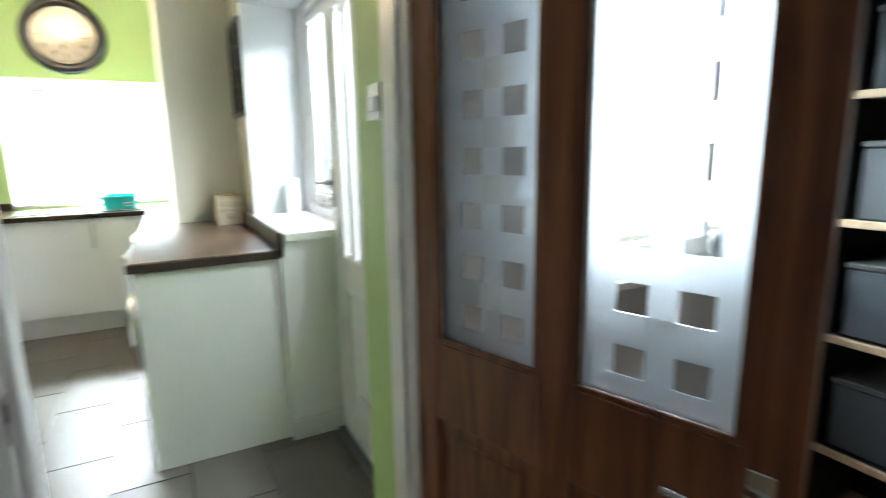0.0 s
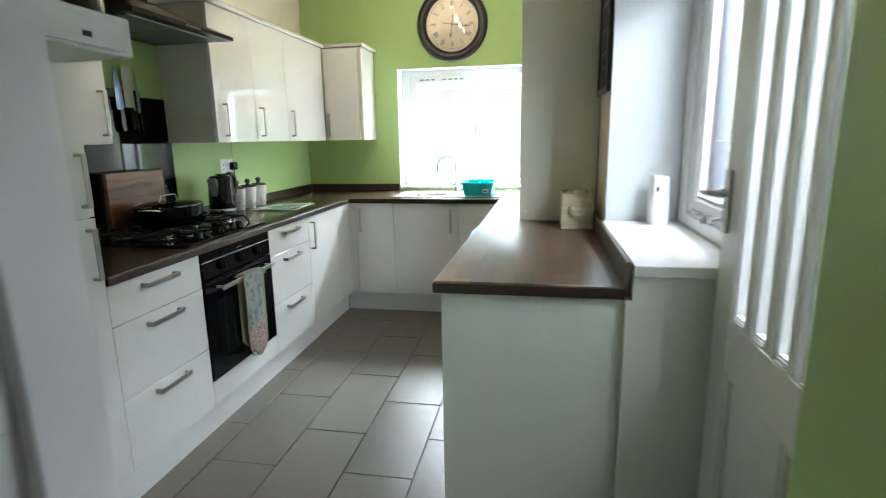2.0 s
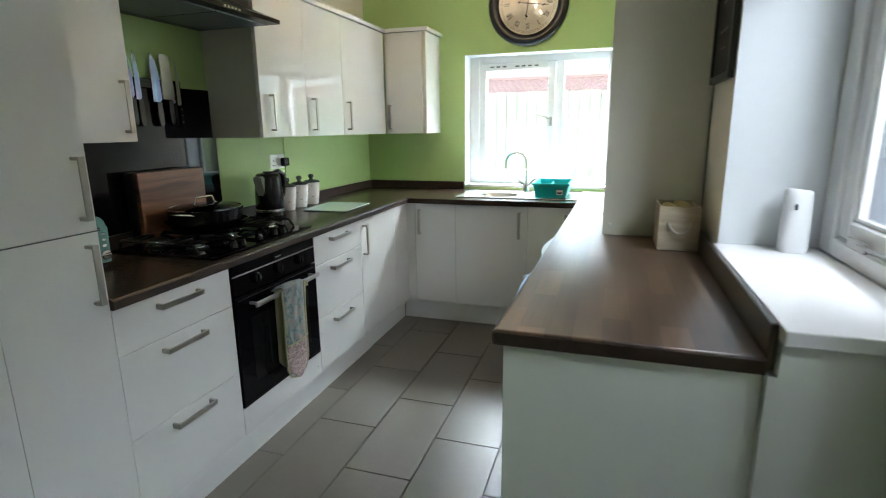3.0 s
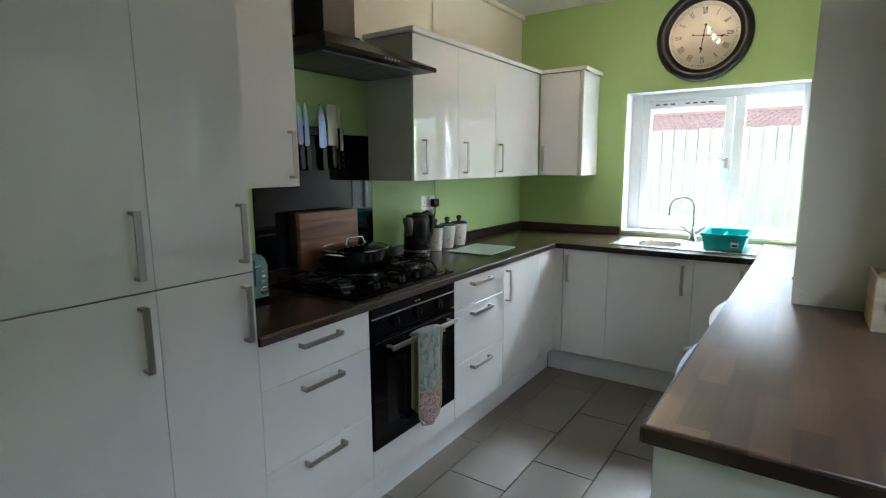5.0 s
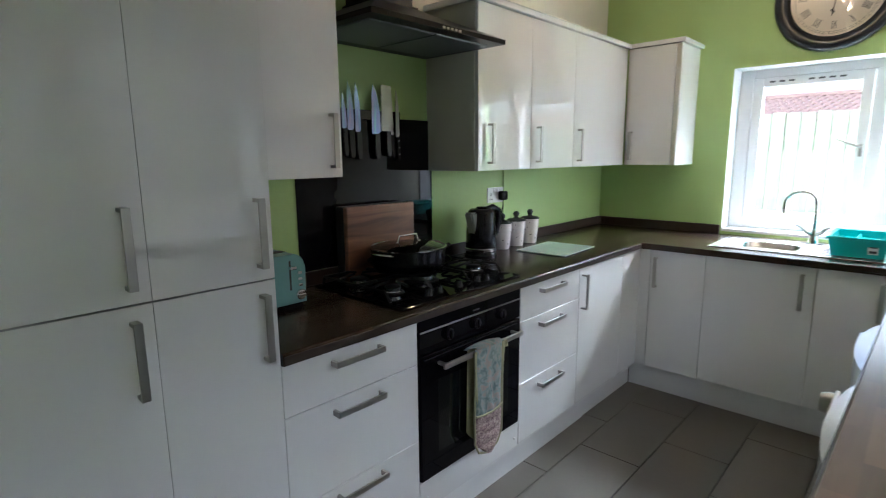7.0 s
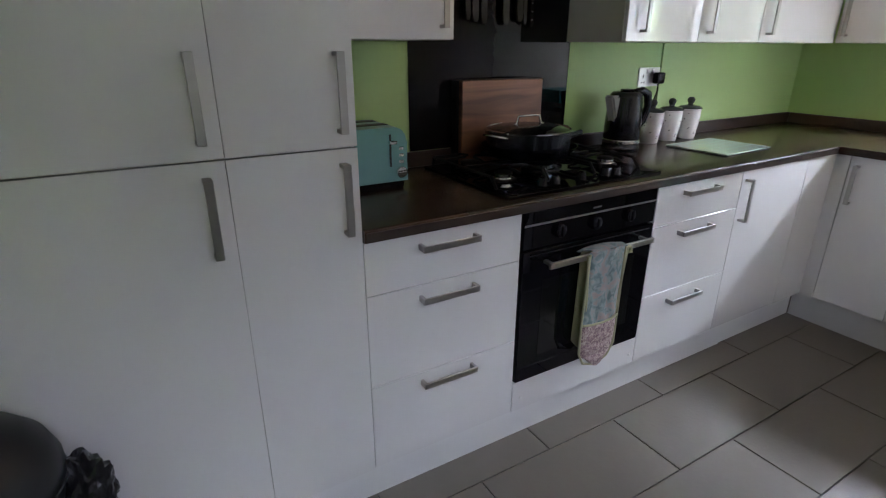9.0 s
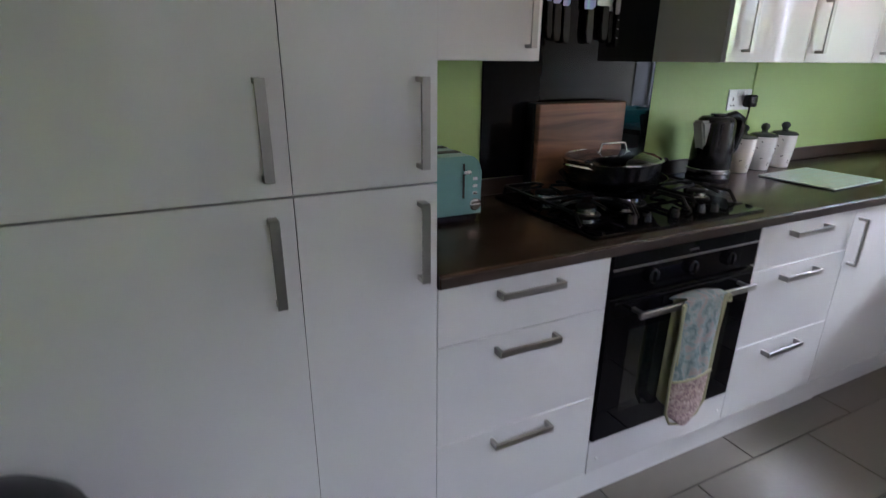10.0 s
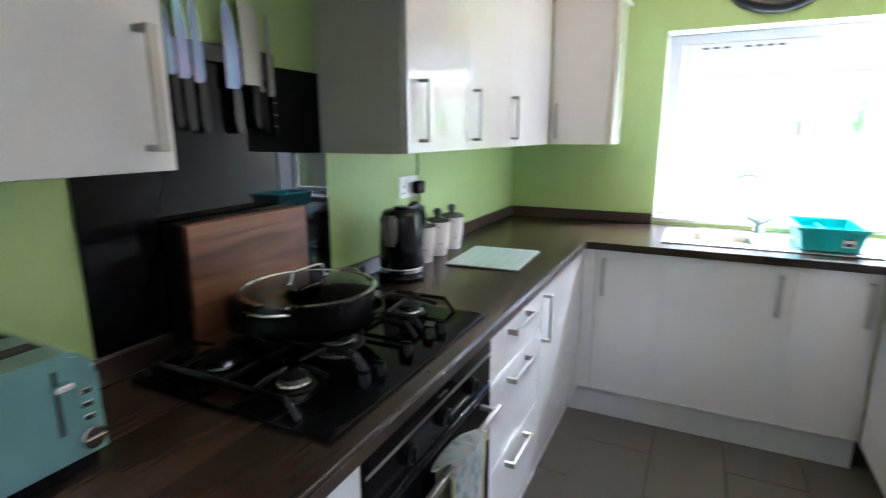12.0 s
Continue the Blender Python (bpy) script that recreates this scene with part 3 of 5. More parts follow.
# the leaf was drawn about its hinge at the thing's own place
for o in d2.children_recursive:
    o.data.transform(Matrix.Translation(ORIGIN[o.name]))
d2.rotation_euler = (0, 0, radians(17))

# ---- floor tiles ----
TILE_MESH = {}


def floor_tile(x0, x1, y0, y1):
    key = (round(x1 - x0, 4), round(y1 - y0, 4))
    if key not in TILE_MESH:
        TILE_MESH[key] = finish("tile", one(0, key[0], 0, key[1], -0.008, 0.0, 0.0012), TILE)
    return x0, y0, TILE_MESH[key]


TILES = []
for c in range(-3, 8):
    xa = 0.08 + 0.30 * c
    y = (0.335 if c % 2 == 0 else 0.02) - 0.61 * 4
    while y < 3.04:
        a0, a1, b0, b1 = max(xa, -0.6), min(xa + 0.30, 1.99), max(y, -1.138), min(y + 0.61, 3.04)
        if a1 - a0 > 0.02 and b1 - b0 > 0.02:
            TILES.append(floor_tile(a0 + 0.0023, a1 - 0.0023, b0 + 0.0023, b1 - 0.0023))
        y += 0.61

# ---- outside ----
setting("ground", one(-30, 30, -30, 30, -0.40, -0.125), CONCRETE, "grey concrete ground outside")
fence = thing("garden_fence", (1.0, 5.2, 0.0), "pale green weathered board fence behind the yard", "fence")
n = 0
while -1.6 + 0.118 * n < 4.4:
    x = -1.6 + 0.118 * n
    part("board", one(x, x + 0.110, 5.2 + 0.008 * (n % 2), 5.222 + 0.008 * (n % 2), -0.12, 1.79 + 0.006 * math.sin(n * 2.3), 0.003), FENCE, fence)
    n += 1
part("rail", boxes((-1.6, 4.4, 5.232, 5.28, 0.3, 0.38), (-1.6, 4.4, 5.232, 5.28, 1.45, 1.53)), FENCE, fence)
sprig = bmesh.new()
rnd = random.Random(4)
for k in range(26):
    c = Vector((1.58 + rnd.uniform(-0.07, 0.07), 5.185 + rnd.uniform(-0.03, 0.01), 1.56 + rnd.uniform(-0.13, 0.12)))
    a = rnd.uniform(0, 6.28)
    u = Vector((math.cos(a), rnd.uniform(-0.3, 0.3), math.sin(a))) * 0.024
    v = Vector((-math.sin(a), 0.2, math.cos(a))) * 0.009
    sprig.faces.new([sprig.verts.new(p) for p in (c - u, c + v, c + u, c - v)])
tube(sprig, [(1.58, 5.198, 1.40), (1.56, 5.19, 1.52), (1.60, 5.185, 1.68)], 0.004, 6)
lone("climbing_sprig", sprig, material("leaf_green", (0.06, 0.16, 0.06), 0.6, grain=0.3), "small green leafy sprig through the fence", "plant")
house = thing("house", (0.5, 9.0, 0.0), "low outbuilding with a red tiled roof beyond the fence", "house")
part("wall", one(-3.0, 5.5, 9.0, 12.0, -0.12, 1.75), RENDERWALL, house)
part("fascia", one(-3.1, 5.6, 8.86, 8.9, 1.68, 1.84), DARKGREY, house)
bm = bmesh.new()
for r in range(9):
    for k in range(72):
        x = -3.1 + 0.12 * k + (0.06 if r % 2 else 0)
        z, y = 1.86 + 0.055 * r, 8.84 + 0.16 * r
        v = [bm.verts.new(p) for p in ((x, y, z), (x + 0.03, y, z + 0.018), (x + 0.085, y, z + 0.018), (x + 0.115, y, z), (x + 0.115, y + 0.19, z + 0.06), (x, y + 0.19, z + 0.06), (x + 0.03, y + 0.19, z + 0.078), (x + 0.085, y + 0.19, z + 0.078))]
        bm.faces.new((v[0], v[1], v[6], v[5])), bm.faces.new((v[1], v[2], v[7], v[6])), bm.faces.new((v[2], v[3], v[4], v[7])), bm.faces.new((v[0], v[3], v[2], v[1]))
part("roof", bm, ROOFTILE, house, "weathered red roof tiles", kind="stuff")
part("ridge", tube(bmesh.new(), [(-3.1, 10.3, 2.36), (5.6, 10.3, 2.36)], 0.06, 8), ROOFTILE, house)
part("pole", one(2.62, 2.66, 8.5, 8.54, -0.12, 3.2), ROOFTILE, house)
setting("neighbour_wall", one(3.25, 3.45, -1.1, 5.15, -0.12, 2.9), RENDERWALL, "cream pebbledashed wall across the side passage")
setting("neighbour_eaves", one(3.18, 3.25, -1.1, 5.15, 2.75, 2.9), DARKGREY, "dark gutter board of the wall across the passage")
setting("outer_reveal", one(2.131, 2.165, 0.870, 0.919, 0.9, 2.3), BRICK, "purple brick edge outside the side window")
bm = bmesh.new()
tube(bm, [(2.205, 0.905, -0.12), (2.205, 0.905, 2.9)], 0.034, 20)
lathe(bm, [(0.034, 0), (0.040, 0.003), (0.040, 0.045), (0.034, 0.048)], (2.205, 0.905, 1.28), 20)
lathe(bm, [(0.034, 0), (0.040, 0.003), (0.040, 0.045), (0.034, 0.048)], (2.205, 0.905, 0.2), 20)
lone("drainpipe", bm, PIPE, "grey plastic drainpipe with a collar outside the side window", "pipe", smooth=40)

# ---- kitchen units ----


def bar_handle(parent, face, at, length, upright, label="brushed steel bar handle"):
    """A square bow handle. face: '+x' or '-y' is the way the door looks."""
    a, z = at[1], at[2]
    bm = bmesh.new()
    half, wide, deep = length / 2, 0.0088, 0.032
    for s in (-1, 1):
        if face == "+x":
            x = at[0]
            if upright:
                box(bm, x, x + deep, a - wide, a + wide, z + s * half - 0.005, z + s * half + 0.005, 0.001)
            else:
                box(bm, x, x + deep, a + s * half - 0.005, a + s * half + 0.005, z - wide, z + wide, 0.001)
        else:
            y = at[0]
            box(bm, a - wide, a + wide, y - deep, y, z + s * half - 0.005, z + s * half + 0.005, 0.001)
    if face == "+x":
        x = at[0] + deep - 0.006
        if upright:
            box(bm, x, x + 0.0065, a - wide - 0.0005, a + wide + 0.0005, z - half - 0.005, z + half + 0.005, 0.001)
        else:
            box(bm, x, x + 0.0065, a - half - 0.005, a + half + 0.005, z - wide - 0.0005, z + wide + 0.0005, 0.001)
    else:
        y = at[0] - deep
        box(bm, a - wide - 0.0005, a + wide + 0.0005, y - 0.0005, y + 0.006, z - half - 0.005, z + half + 0.005, 0.001)
    return part("handle", bm, STEEL, parent, label)


def front(parent, face, plane, a0, a1, z0, z1, handle=None, name="door", gap=0.0011):
    """A door or drawer front 18 mm thick, with its handle (a, z, length, upright)."""
    if face == "+x":
        bm = one(plane - 0.018, plane, a0 + gap, a1 - gap, z0 + gap, z1 - gap, min(0.0015, gap))
    else:
        bm = one(a0 + gap, a1 - gap, plane, plane + 0.018, z0 + gap, z1 - gap, 0.0015)
    d = part(name, bm, GLOSS_DOOR, parent)
    if handle:
        bar_handle(d, face, (plane, handle[0], handle[1]), handle[2], handle[3])
    return d


BASE = "white high-gloss base cabinet"


def base_unit(name, label, a0, a1, face="+x", plane=0.0, back=-0.596, bottom=0.15):
    at = (plane, (a0 + a1) / 2, 0) if face == "+x" else ((a0 + a1) / 2, plane, 0)
    t = thing(name, at, label, "kitchen cabinet", "base cabinets")
    if face == "+x":
        part("body", one(back, plane - 0.019, a0 + 0.001, a1 - 0.001, bottom, UNDER - 0.001), CARCASS, t)
    else:
        part("body", one(a0 + 0.001, a1 - 0.001, plane + 0.019, 3.03, bottom, UNDER - 0.001), CARCASS, t)
    return t


# tall housings
for a0, a1, hy, lab in ((-0.894, -0.294, -0.336, "wide tall white gloss cabinet with two doors beside the bin"), (-0.294, 0.0, -0.039, "narrow tall white gloss cabinet with two doors beside the worktop")):
    t = thing("tall_cabinet", (0, (a0 + a1) / 2, 0), lab, "kitchen cabinet", "tall cabinets")
    part("body", one(-0.59, -0.019, a0 + 0.001, a1 - 0.001, 0.15, 2.28), CARCASS if a1 < -0.1 else GLOSS_DOOR, t)
    front(t, "+x", 0.0, a0, a1, 0.15, 1.1158, (hy, 0.996, 0.165, True), gap=0.0006)
    front(t, "+x", 0.0, a0, a1, 1.1192, 2.26, (hy, 1.24, 0.165, True), gap=0.0006)
    part("plinth", one(-0.068, -0.05, a0, a1, 0.0, 0.148), PLINTH, t)
    part("cornice", one(-0.59, 0.03, a0, a1, 2.282, 2.31, 0.004), GLOSS_DOOR, t)

u = base_unit("drawer_unit", "white gloss three-drawer cabinet beside the tall cabinets", 0.0, 0.508)
front(u, "+x", 0.0, 0.0, 0.508, 0.722, UNDER - 0.002, (0.249, 0.836, 0.175, False), "drawer")
front(u, "+x", 0.0, 0.0, 0.508, 0.4385, 0.722, (0.249, 0.682, 0.175, False), "drawer", 0.001)
front(u, "+x", 0.0, 0.0, 0.508, 0.155, 0.4385, (0.249, 0.405, 0.175, False), "drawer", 0.001)

u = base_unit("drawer_unit", "white gloss three-drawer cabinet beside the built-in oven", 1.120, 1.632)
for z0, z1, hz in ((0.722, UNDER - 0.002, 0.836), (0.4385, 0.722, 0.680), (0.155, 0.4385, 0.393)):
    front(u, "+x", 0.0, 1.120, 1.632, z0, z1, (1.362, hz, 0.185, False), "drawer")

u = base_unit("corner_cabinet", "white gloss corner cabinet with one door and a filler", 1.632, 2.372)
front(u, "+x", 0.0, 1.632, 2.13, 0.155, UNDER - 0.002, (1.665, 0.75, 0.17, True))
part("filler", one(-0.018, -0.0005, 2.1315, 2.39, 0.155, UNDER - 0.002), GLOSS_DOOR, u)

PY = 2.372
for n, (a0, a1, hx, lab) in enumerate(((0.062, 0.362, 0.098, "narrow white gloss base cabinet under the sink worktop"), (0.362, 0.866, 0.812, "wide white gloss base cabinet under the steel sink"), (0.866, 1.16, 1.118, "white gloss base cabinet next to the appliances"))):
    u = base_unit("sink_cabinet", lab, a0, a1, "-y", PY)
    front(u, "-y", PY, a0, a1, 0.155, UNDER - 0.002, (hx, 0.745, 0.17, True))
setting("corner_post", one(0.0, 0.06, PY + 0.001, 2.39, 0.155, UNDER - 0.002), GLOSS_DOOR, "white gloss corner post between cabinet runs")
setting("plinth_left", boxes((-0.068, -0.05, 0.0, 1.808, 0.0, 0.143), (-0.071, -0.055, 1.817, 2.42, 0.0, 0.142)), PLINTH, "white plinth under the hob run")
setting("plinth_back", one(-0.05, 1.16, 2.422, 2.44, 0.0, 0.143), PLINTH, "white plinth under the sink run")
setting("oven_filler", one(-0.018, 0.0, 0.51, 1.118, 0.152, 0.268, 0.001), GLOSS_DOOR, "white strip below the oven")
bm = bmesh.new()
for y in (0.545, 1.09):
    lathe(bm, [(0.006, 0), (0.005, 0.003), (0, 0.004)], m=Matrix.Translation((0.0, y, 0.20)) @ pose(0, 0, 0, 0, 90), steps=10)
setting("screw_covers", bm, PLINTH, "small screw covers below the oven")

# worktops
wk = thing("worktop", (0.5, 2.6, UNDER), "dark walnut block worktop running round three sides, glossy", "worktop")
bm = prism(bmesh.new(), [(-0.594, 0.002), (0.010, 0.002), (0.010, 3.034), (-0.594, 3.034)], UNDER, TOPZ)
bmesh.ops.bevel(bm, geom=[e for e in bm.edges if all(v.co.z > TOPZ - 1e-4 and v.co.x > 0 for v in e.verts)], offset=0.007, segments=3, profile=0.5, affect="EDGES")
part("left_length", bm, TOP_Y, wk, smooth=40)
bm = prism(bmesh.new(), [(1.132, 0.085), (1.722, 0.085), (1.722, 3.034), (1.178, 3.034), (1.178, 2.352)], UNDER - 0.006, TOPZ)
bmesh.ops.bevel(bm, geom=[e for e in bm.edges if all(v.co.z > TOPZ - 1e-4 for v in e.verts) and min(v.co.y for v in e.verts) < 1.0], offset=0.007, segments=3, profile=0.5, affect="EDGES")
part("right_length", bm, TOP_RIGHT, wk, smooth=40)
part("back_length", boxes((0.0105, 1.1775, 2.352, 2.56, UNDER, TOPZ), (0.0105, 1.1775, 2.84, 3.034, UNDER, TOPZ), (0.0105, 0.42, 2.56, 2.84, UNDER, TOPZ), (0.74, 1.1775, 2.56, 2.84, UNDER, TOPZ)), TOP_X, wk)
part("edging", one(0.0102, 0.0125, 0.004, 2.35, UNDER + 0.001, TOPZ - 0.007, 0.0008), EDGE, wk, "dark walnut laminate edging")
part("edging", one(1.134, 1.7215, 0.0825, 0.0848, UNDER - 0.005, TOPZ - 0.007, 0.0008), EDGE, wk, "dark walnut laminate edging")
part("edging", prism(bmesh.new(), [(1.1295, 0.086), (1.1318, 0.086), (1.1776, 2.350), (1.1753, 2.350)], UNDER - 0.005, TOPZ - 0.007), EDGE, wk, "dark walnut laminate edging")
part("upstand", one(-0.594, -0.576, 0.0, 3.034, TOPZ + 0.0005, 0.968, 0.003), EDGE, wk, "walnut upstand along the hob wall")
part("upstand", one(-0.575, 0.245, 3.016, 3.034, TOPZ + 0.0005, 0.968, 0.003), EDGE, wk, "walnut upstand under the green wall")
part("upstand", one(1.7225, 1.738, 0.092, 1.345, UNDER, 0.985, 0.003), EDGE, wk, "walnut upstand beside the window sill")
setting("peninsula_end", one(1.155, 1.722, 0.098, 0.118, 0.0, UNDER - 0.010, 0.001), PENEND, "white end panel of the peninsula")
setting("right_run_back", one(1.735, 1.755, 0.93, 3.03, 0, TOPZ), CARCASS, "plain back of the right-hand run")
u = thing("right_base_cabinet", (1.16, 1.95, 0), "white gloss base cabinet behind the appliances", "kitchen cabinet", "base cabinets")
part("body", one(1.18, 1.73, 1.56, 2.36, 0.15, UNDER - 0.010), CARCASS, u)
part("door", one(1.16, 1.178, 1.561, 2.35, 0.155, UNDER - 0.010), GLOSS_DOOR, u)


def front_loader(name, y0, y1, label, knob):
    t = thing(name, (1.4, (y0 + y1) / 2, 0), label, "washing machine", "front-loading machines")
    part("body", one(1.165, 1.70, y0, y1, 0.01, 0.860, 0.006), APPLIANCE, t)
    bm = bmesh.new()
    out = [(1.165 - 0.058 * math.sin(math.pi * k / 16) ** 0.55, y0 + (y1 - y0) * k / 16) for k in range(17)]
    prism(bm, out + [(1.167, y1), (1.167, y0)][::1], 0.705, 0.858)
    bmesh.ops.remove_doubles(bm, verts=bm.verts[:], dist=1e-4)
    part("control_panel", bm, APPLIANCE, t, smooth=50)
    bm = bmesh.new()
    out = [(1.165 - 0.05 * math.sin(math.pi * k / 16) ** 0.6, y0 + (y1 - y0) * k / 16) for k in range(17)]
    prism(bm, out + [(1.167, y1), (1.167, y0)], 0.08, 0.70)
    bmesh.ops.remove_doubles(bm, verts=bm.verts[:], dist=1e-4)
    part("front_panel", bm, APPLIANCE, t, smooth=50)
    yc = (y0 + y1) / 2
    m = Matrix.Translation((1.117, yc, 0.46)) @ pose(0, 0, 0, 0, -90)
    d = part("porthole_ring", lathe(bmesh.new(), [(0.205, 0), (0.205, 0.012), (0.195, 0.024), (0.165, 0.028), (0.15, 0.016)], m=m, steps=40), CHROME, t, "chrome porthole ring", smooth=40)
    part("porthole_glass", lathe(bmesh.new(), [(0.15, 0.016), (0.12, 0.034), (0.06, 0.046), (0, 0.05)], m=m, steps=40), BLACKGLASS, t, "dark domed glass", smooth=50)
    if knob:
        m = Matrix.Translation((1.106, knob, 0.785)) @ pose(0, 0, 0, 0, -90)
        part("knob", lathe(bmesh.new(), [(0.03, 0), (0.029, 0.02), (0.024, 0.036), (0, 0.037)], m=m, steps=28), STEEL, t, "silver programme knob", smooth=40)
    part("detergent_drawer", one(1.100, 1.112, y1 - 0.20, y1 - 0.04, 0.74, 0.83, 0.003), APPLIANCE, t)
    return t


front_loader("washing_machine", 0.36, 0.96, "white front-loading washing machine under the worktop", 0.93)
front_loader("tumble_dryer", 0.985, 1.555, "white front-loading dryer beside the washing machine", None)

# wall cabinets
CZ0, CZ1 = 1.355, 2.078


def wall_unit(name, label, y0, y1, splits, x=-0.28):
    t = thing(name, (-0.6, (y0 + y1) / 2, CZ0), label, "wall cabinet", "wall cabinets")
    part("body", one(-0.594, x - 0.019, y0, y1, CZ0, CZ1), CARCASS, t)
    for a0, a1, hy in splits:
        front(t, "+x", x, a0, a1, CZ0, CZ1, (hy, CZ0 + 0.122, 0.17, True), "door")
    part("cornice", one(-0.594, x + 0.022, y0 - 0.02, y1, CZ1 + 0.001, CZ1 + 0.028, 0.004), GLOSS_DOOR, t)
    return t


wall_unit("wall_cabinet", "white gloss wall cabinet between tall cabinet and hood", 0.0, 0.437, [(0.0, 0.437, 0.395)])
wall_unit("wall_cabinet", "run of white gloss wall cabinets above the kettle", 1.178, 2.69, [(1.178, 1.60, 1.257), (1.60, 2.03, 1.657), (2.03, 2.69, 2.083)])
t = thing("corner_wall_cabinet", (-0.1, 3.03, CZ0), "white gloss wall cabinet with one door beside the window", "wall cabinet", "wall cabinets")
part("body", one(-0.28, 0.03, 2.725, 3.034, CZ0, CZ1), CARCASS, t)
front(t, "-y", 2.705, -0.28, 0.015, CZ0, CZ1, (-0.24, CZ0 + 0.122, 0.17, True))
part("end_panel", one(0.0315, 0.046, 2.722, 3.034, CZ0, CZ1, 0.0015), GLOSS_DOOR, t)
part("edge_strip", one(0.0165, 0.0455, 2.706, 2.7205, CZ0, CZ1, 0.004, 2), CARCASS, t)
bm = bmesh.new()
box(bm, -0.302, 0.07, 2.688, 3.034, CZ1 + 0.001, CZ1 + 0.028, 0.004)
part("cornice", bm, GLOSS_DOOR, t)

# ---- oven ----
ov = thing("oven", (0, 0.813, 0.27), "black built-in single oven with a steel bar handle", "oven")
part("body", one(-0.55, -0.02, 0.515, 1.111, 0.272, 0.868), BLACKENAMEL, ov)
part("control_panel", one(-0.02, 0.004, 0.514, 1.112, 0.752, 0.874, 0.002), BLACKGLASS, ov)
od = part("door", one(-0.02, 0.006, 0.514, 1.112, 0.272, 0.745, 0.003), BLACKGLASS, ov, "black glass oven door")
part("inner_window", one(0.0055, 0.0072, 0.60, 1.03, 0.36, 0.64, 0.0005), material("oven_window", (0.005, 0.006, 0.007), 0.08), od)
part("trim_line", boxes((0.0035, 0.006, 0.516, 1.11, 0.828, 0.834)), STEEL, ov, "thin steel trim line")
bm = bmesh.new()
for y in (0.605, 1.045):
    box(bm, 0.006, 0.047, y - 0.007, y + 0.007, 0.698, 0.709, 0.002)
box(bm, 0.045, 0.057, 0.586, 1.064, 0.694, 0.714, 0.002)
part("bar_handle", bm, STEEL, od, "brushed steel bar handle")
part("door_rail", one(0.0055, 0.0075, 0.535, 1.09, 0.727, 0.731), BLACKENAMEL, od)
for y in (0.657, 0.813, 0.975):
    m = Matrix.Translation((0.004, y, 0.797)) @ pose(0, 0, 0, 0, 90)
    k = part("knob", lathe(bmesh.new(), [(0.023, 0), (0.021, 0.014), (0.016, 0.017), (0, 0.017)], m=m, steps=24), BLACKPLASTIC, ov, smooth=40)
    part("knob_grip", one(0.018, 0.027, y - 0.0035, y + 0.0035, 0.780, 0.814, 0.002), BLACKPLASTIC, k)
part("panel_print", boxes(*[(0.0042, 0.0046, 0.80 + 0.01 * k, 0.807 + 0.01 * k, 0.846, 0.852) for k in range(4)]), STEEL, ov, "small unreadable print")

# ---- hood ----
hd = thing("cooker_hood", (-0.6, 0.815, 1.85), "black chimney cooker hood with a sloped canopy over the hob", "cooker hood")
part("chimney", one(-0.592, -0.405, 0.715, 0.910, 2.012, 2.596, 0.002), HOODBLACK, hd)
bm = bmesh.new()
lo = [(-0.594, 0.46), (-0.13, 0.46), (-0.13, 1.17), (-0.594, 1.17)]
hi = [(-0.594, 0.70), (-0.39, 0.70), (-0.39, 0.925), (-0.594, 0.925)]
rings = [[bm.verts.new((x, y, z)) for x, y in r] for r, z in ((lo, 1.872), (lo, 1.890), (hi, 2.008), (hi, 2.016))]
for a, b in zip(rings, rings[1:]):
    for k in range(4):
        bm.faces.new((a[k], a[(k + 1) % 4], b[(k + 1) % 4], b[k]))
bm.faces.new(rings[0])
bm.faces.new(rings[-1])
part("canopy", bm, HOODBLACK, hd, "black sloped canopy")
part("filter", boxes((-0.52, -0.19, 0.50, 0.81, 1.866, 1.8735), (-0.52, -0.19, 0.82, 1.13, 1.866, 1.8735), bevel=0.002), FILTER, hd, "grey grease filter mesh")
part("button", boxes(*[(-0.1305, -0.1275, 0.79 + 0.022 * k, 0.802 + 0.022 * k, 1.876, 1.884) for k in range(5)]), STEEL, hd, "five small steel buttons", kind="stuff")

# ---- sink run ----
sk = thing("sink", (0.74, 2.7, TOPZ), "inset stainless steel sink with a bowl and a drainer", "sink")
bm = bmesh.new()


def ring(bm, cx, cy, hx, hy, z, n=40, power=4.0):
    out = []
    for k in range(n):
        a = 2 * math.pi * k / n
        c, s = math.cos(a), math.sin(a)
        q = (abs(c) ** power + abs(s) ** power) ** (-1 / power)
        out.append(bm.verts.new((cx + hx * c * q, cy + hy * s * q, z)))
    return out


cx, cy = 0.58, 2.70
levels = [(0.235, 0.215, 0.9125, 12), (0.165, 0.145, 0.9125, 4), (0.155, 0.135, 0.905, 4), (0.145, 0.125, 0.80, 4), (0.12, 0.10, 0.775, 4), (0.03, 0.03, 0.77, 2)]
rings = [ring(bm, cx, cy, hx, hy, z, power=p) for hx, hy, z, p in levels]
for a, b in zip(rings, rings[1:]):
    for k in range(40):
        bm.faces.new((a[k], a[(k + 1) % 40], b[(k + 1) % 40], b[k]))
bm.faces.new(rings[-1])
part("bowl", bm, SINKSTEEL, sk, "rounded steel bowl", smooth=50)
bm = bmesh.new()
box(bm, 0.815, 1.17, 2.485, 2.915, 0.9105, 0.9130)
dr = part("drainer", bm, SINKSTEEL, sk)
for k in range(7):
    part("ridge", one(0.84, 1.14, 2.55 + 0.05 * k, 2.562 + 0.05 * k, 0.9132, 0.9155, 0.001), SINKSTEEL, dr)
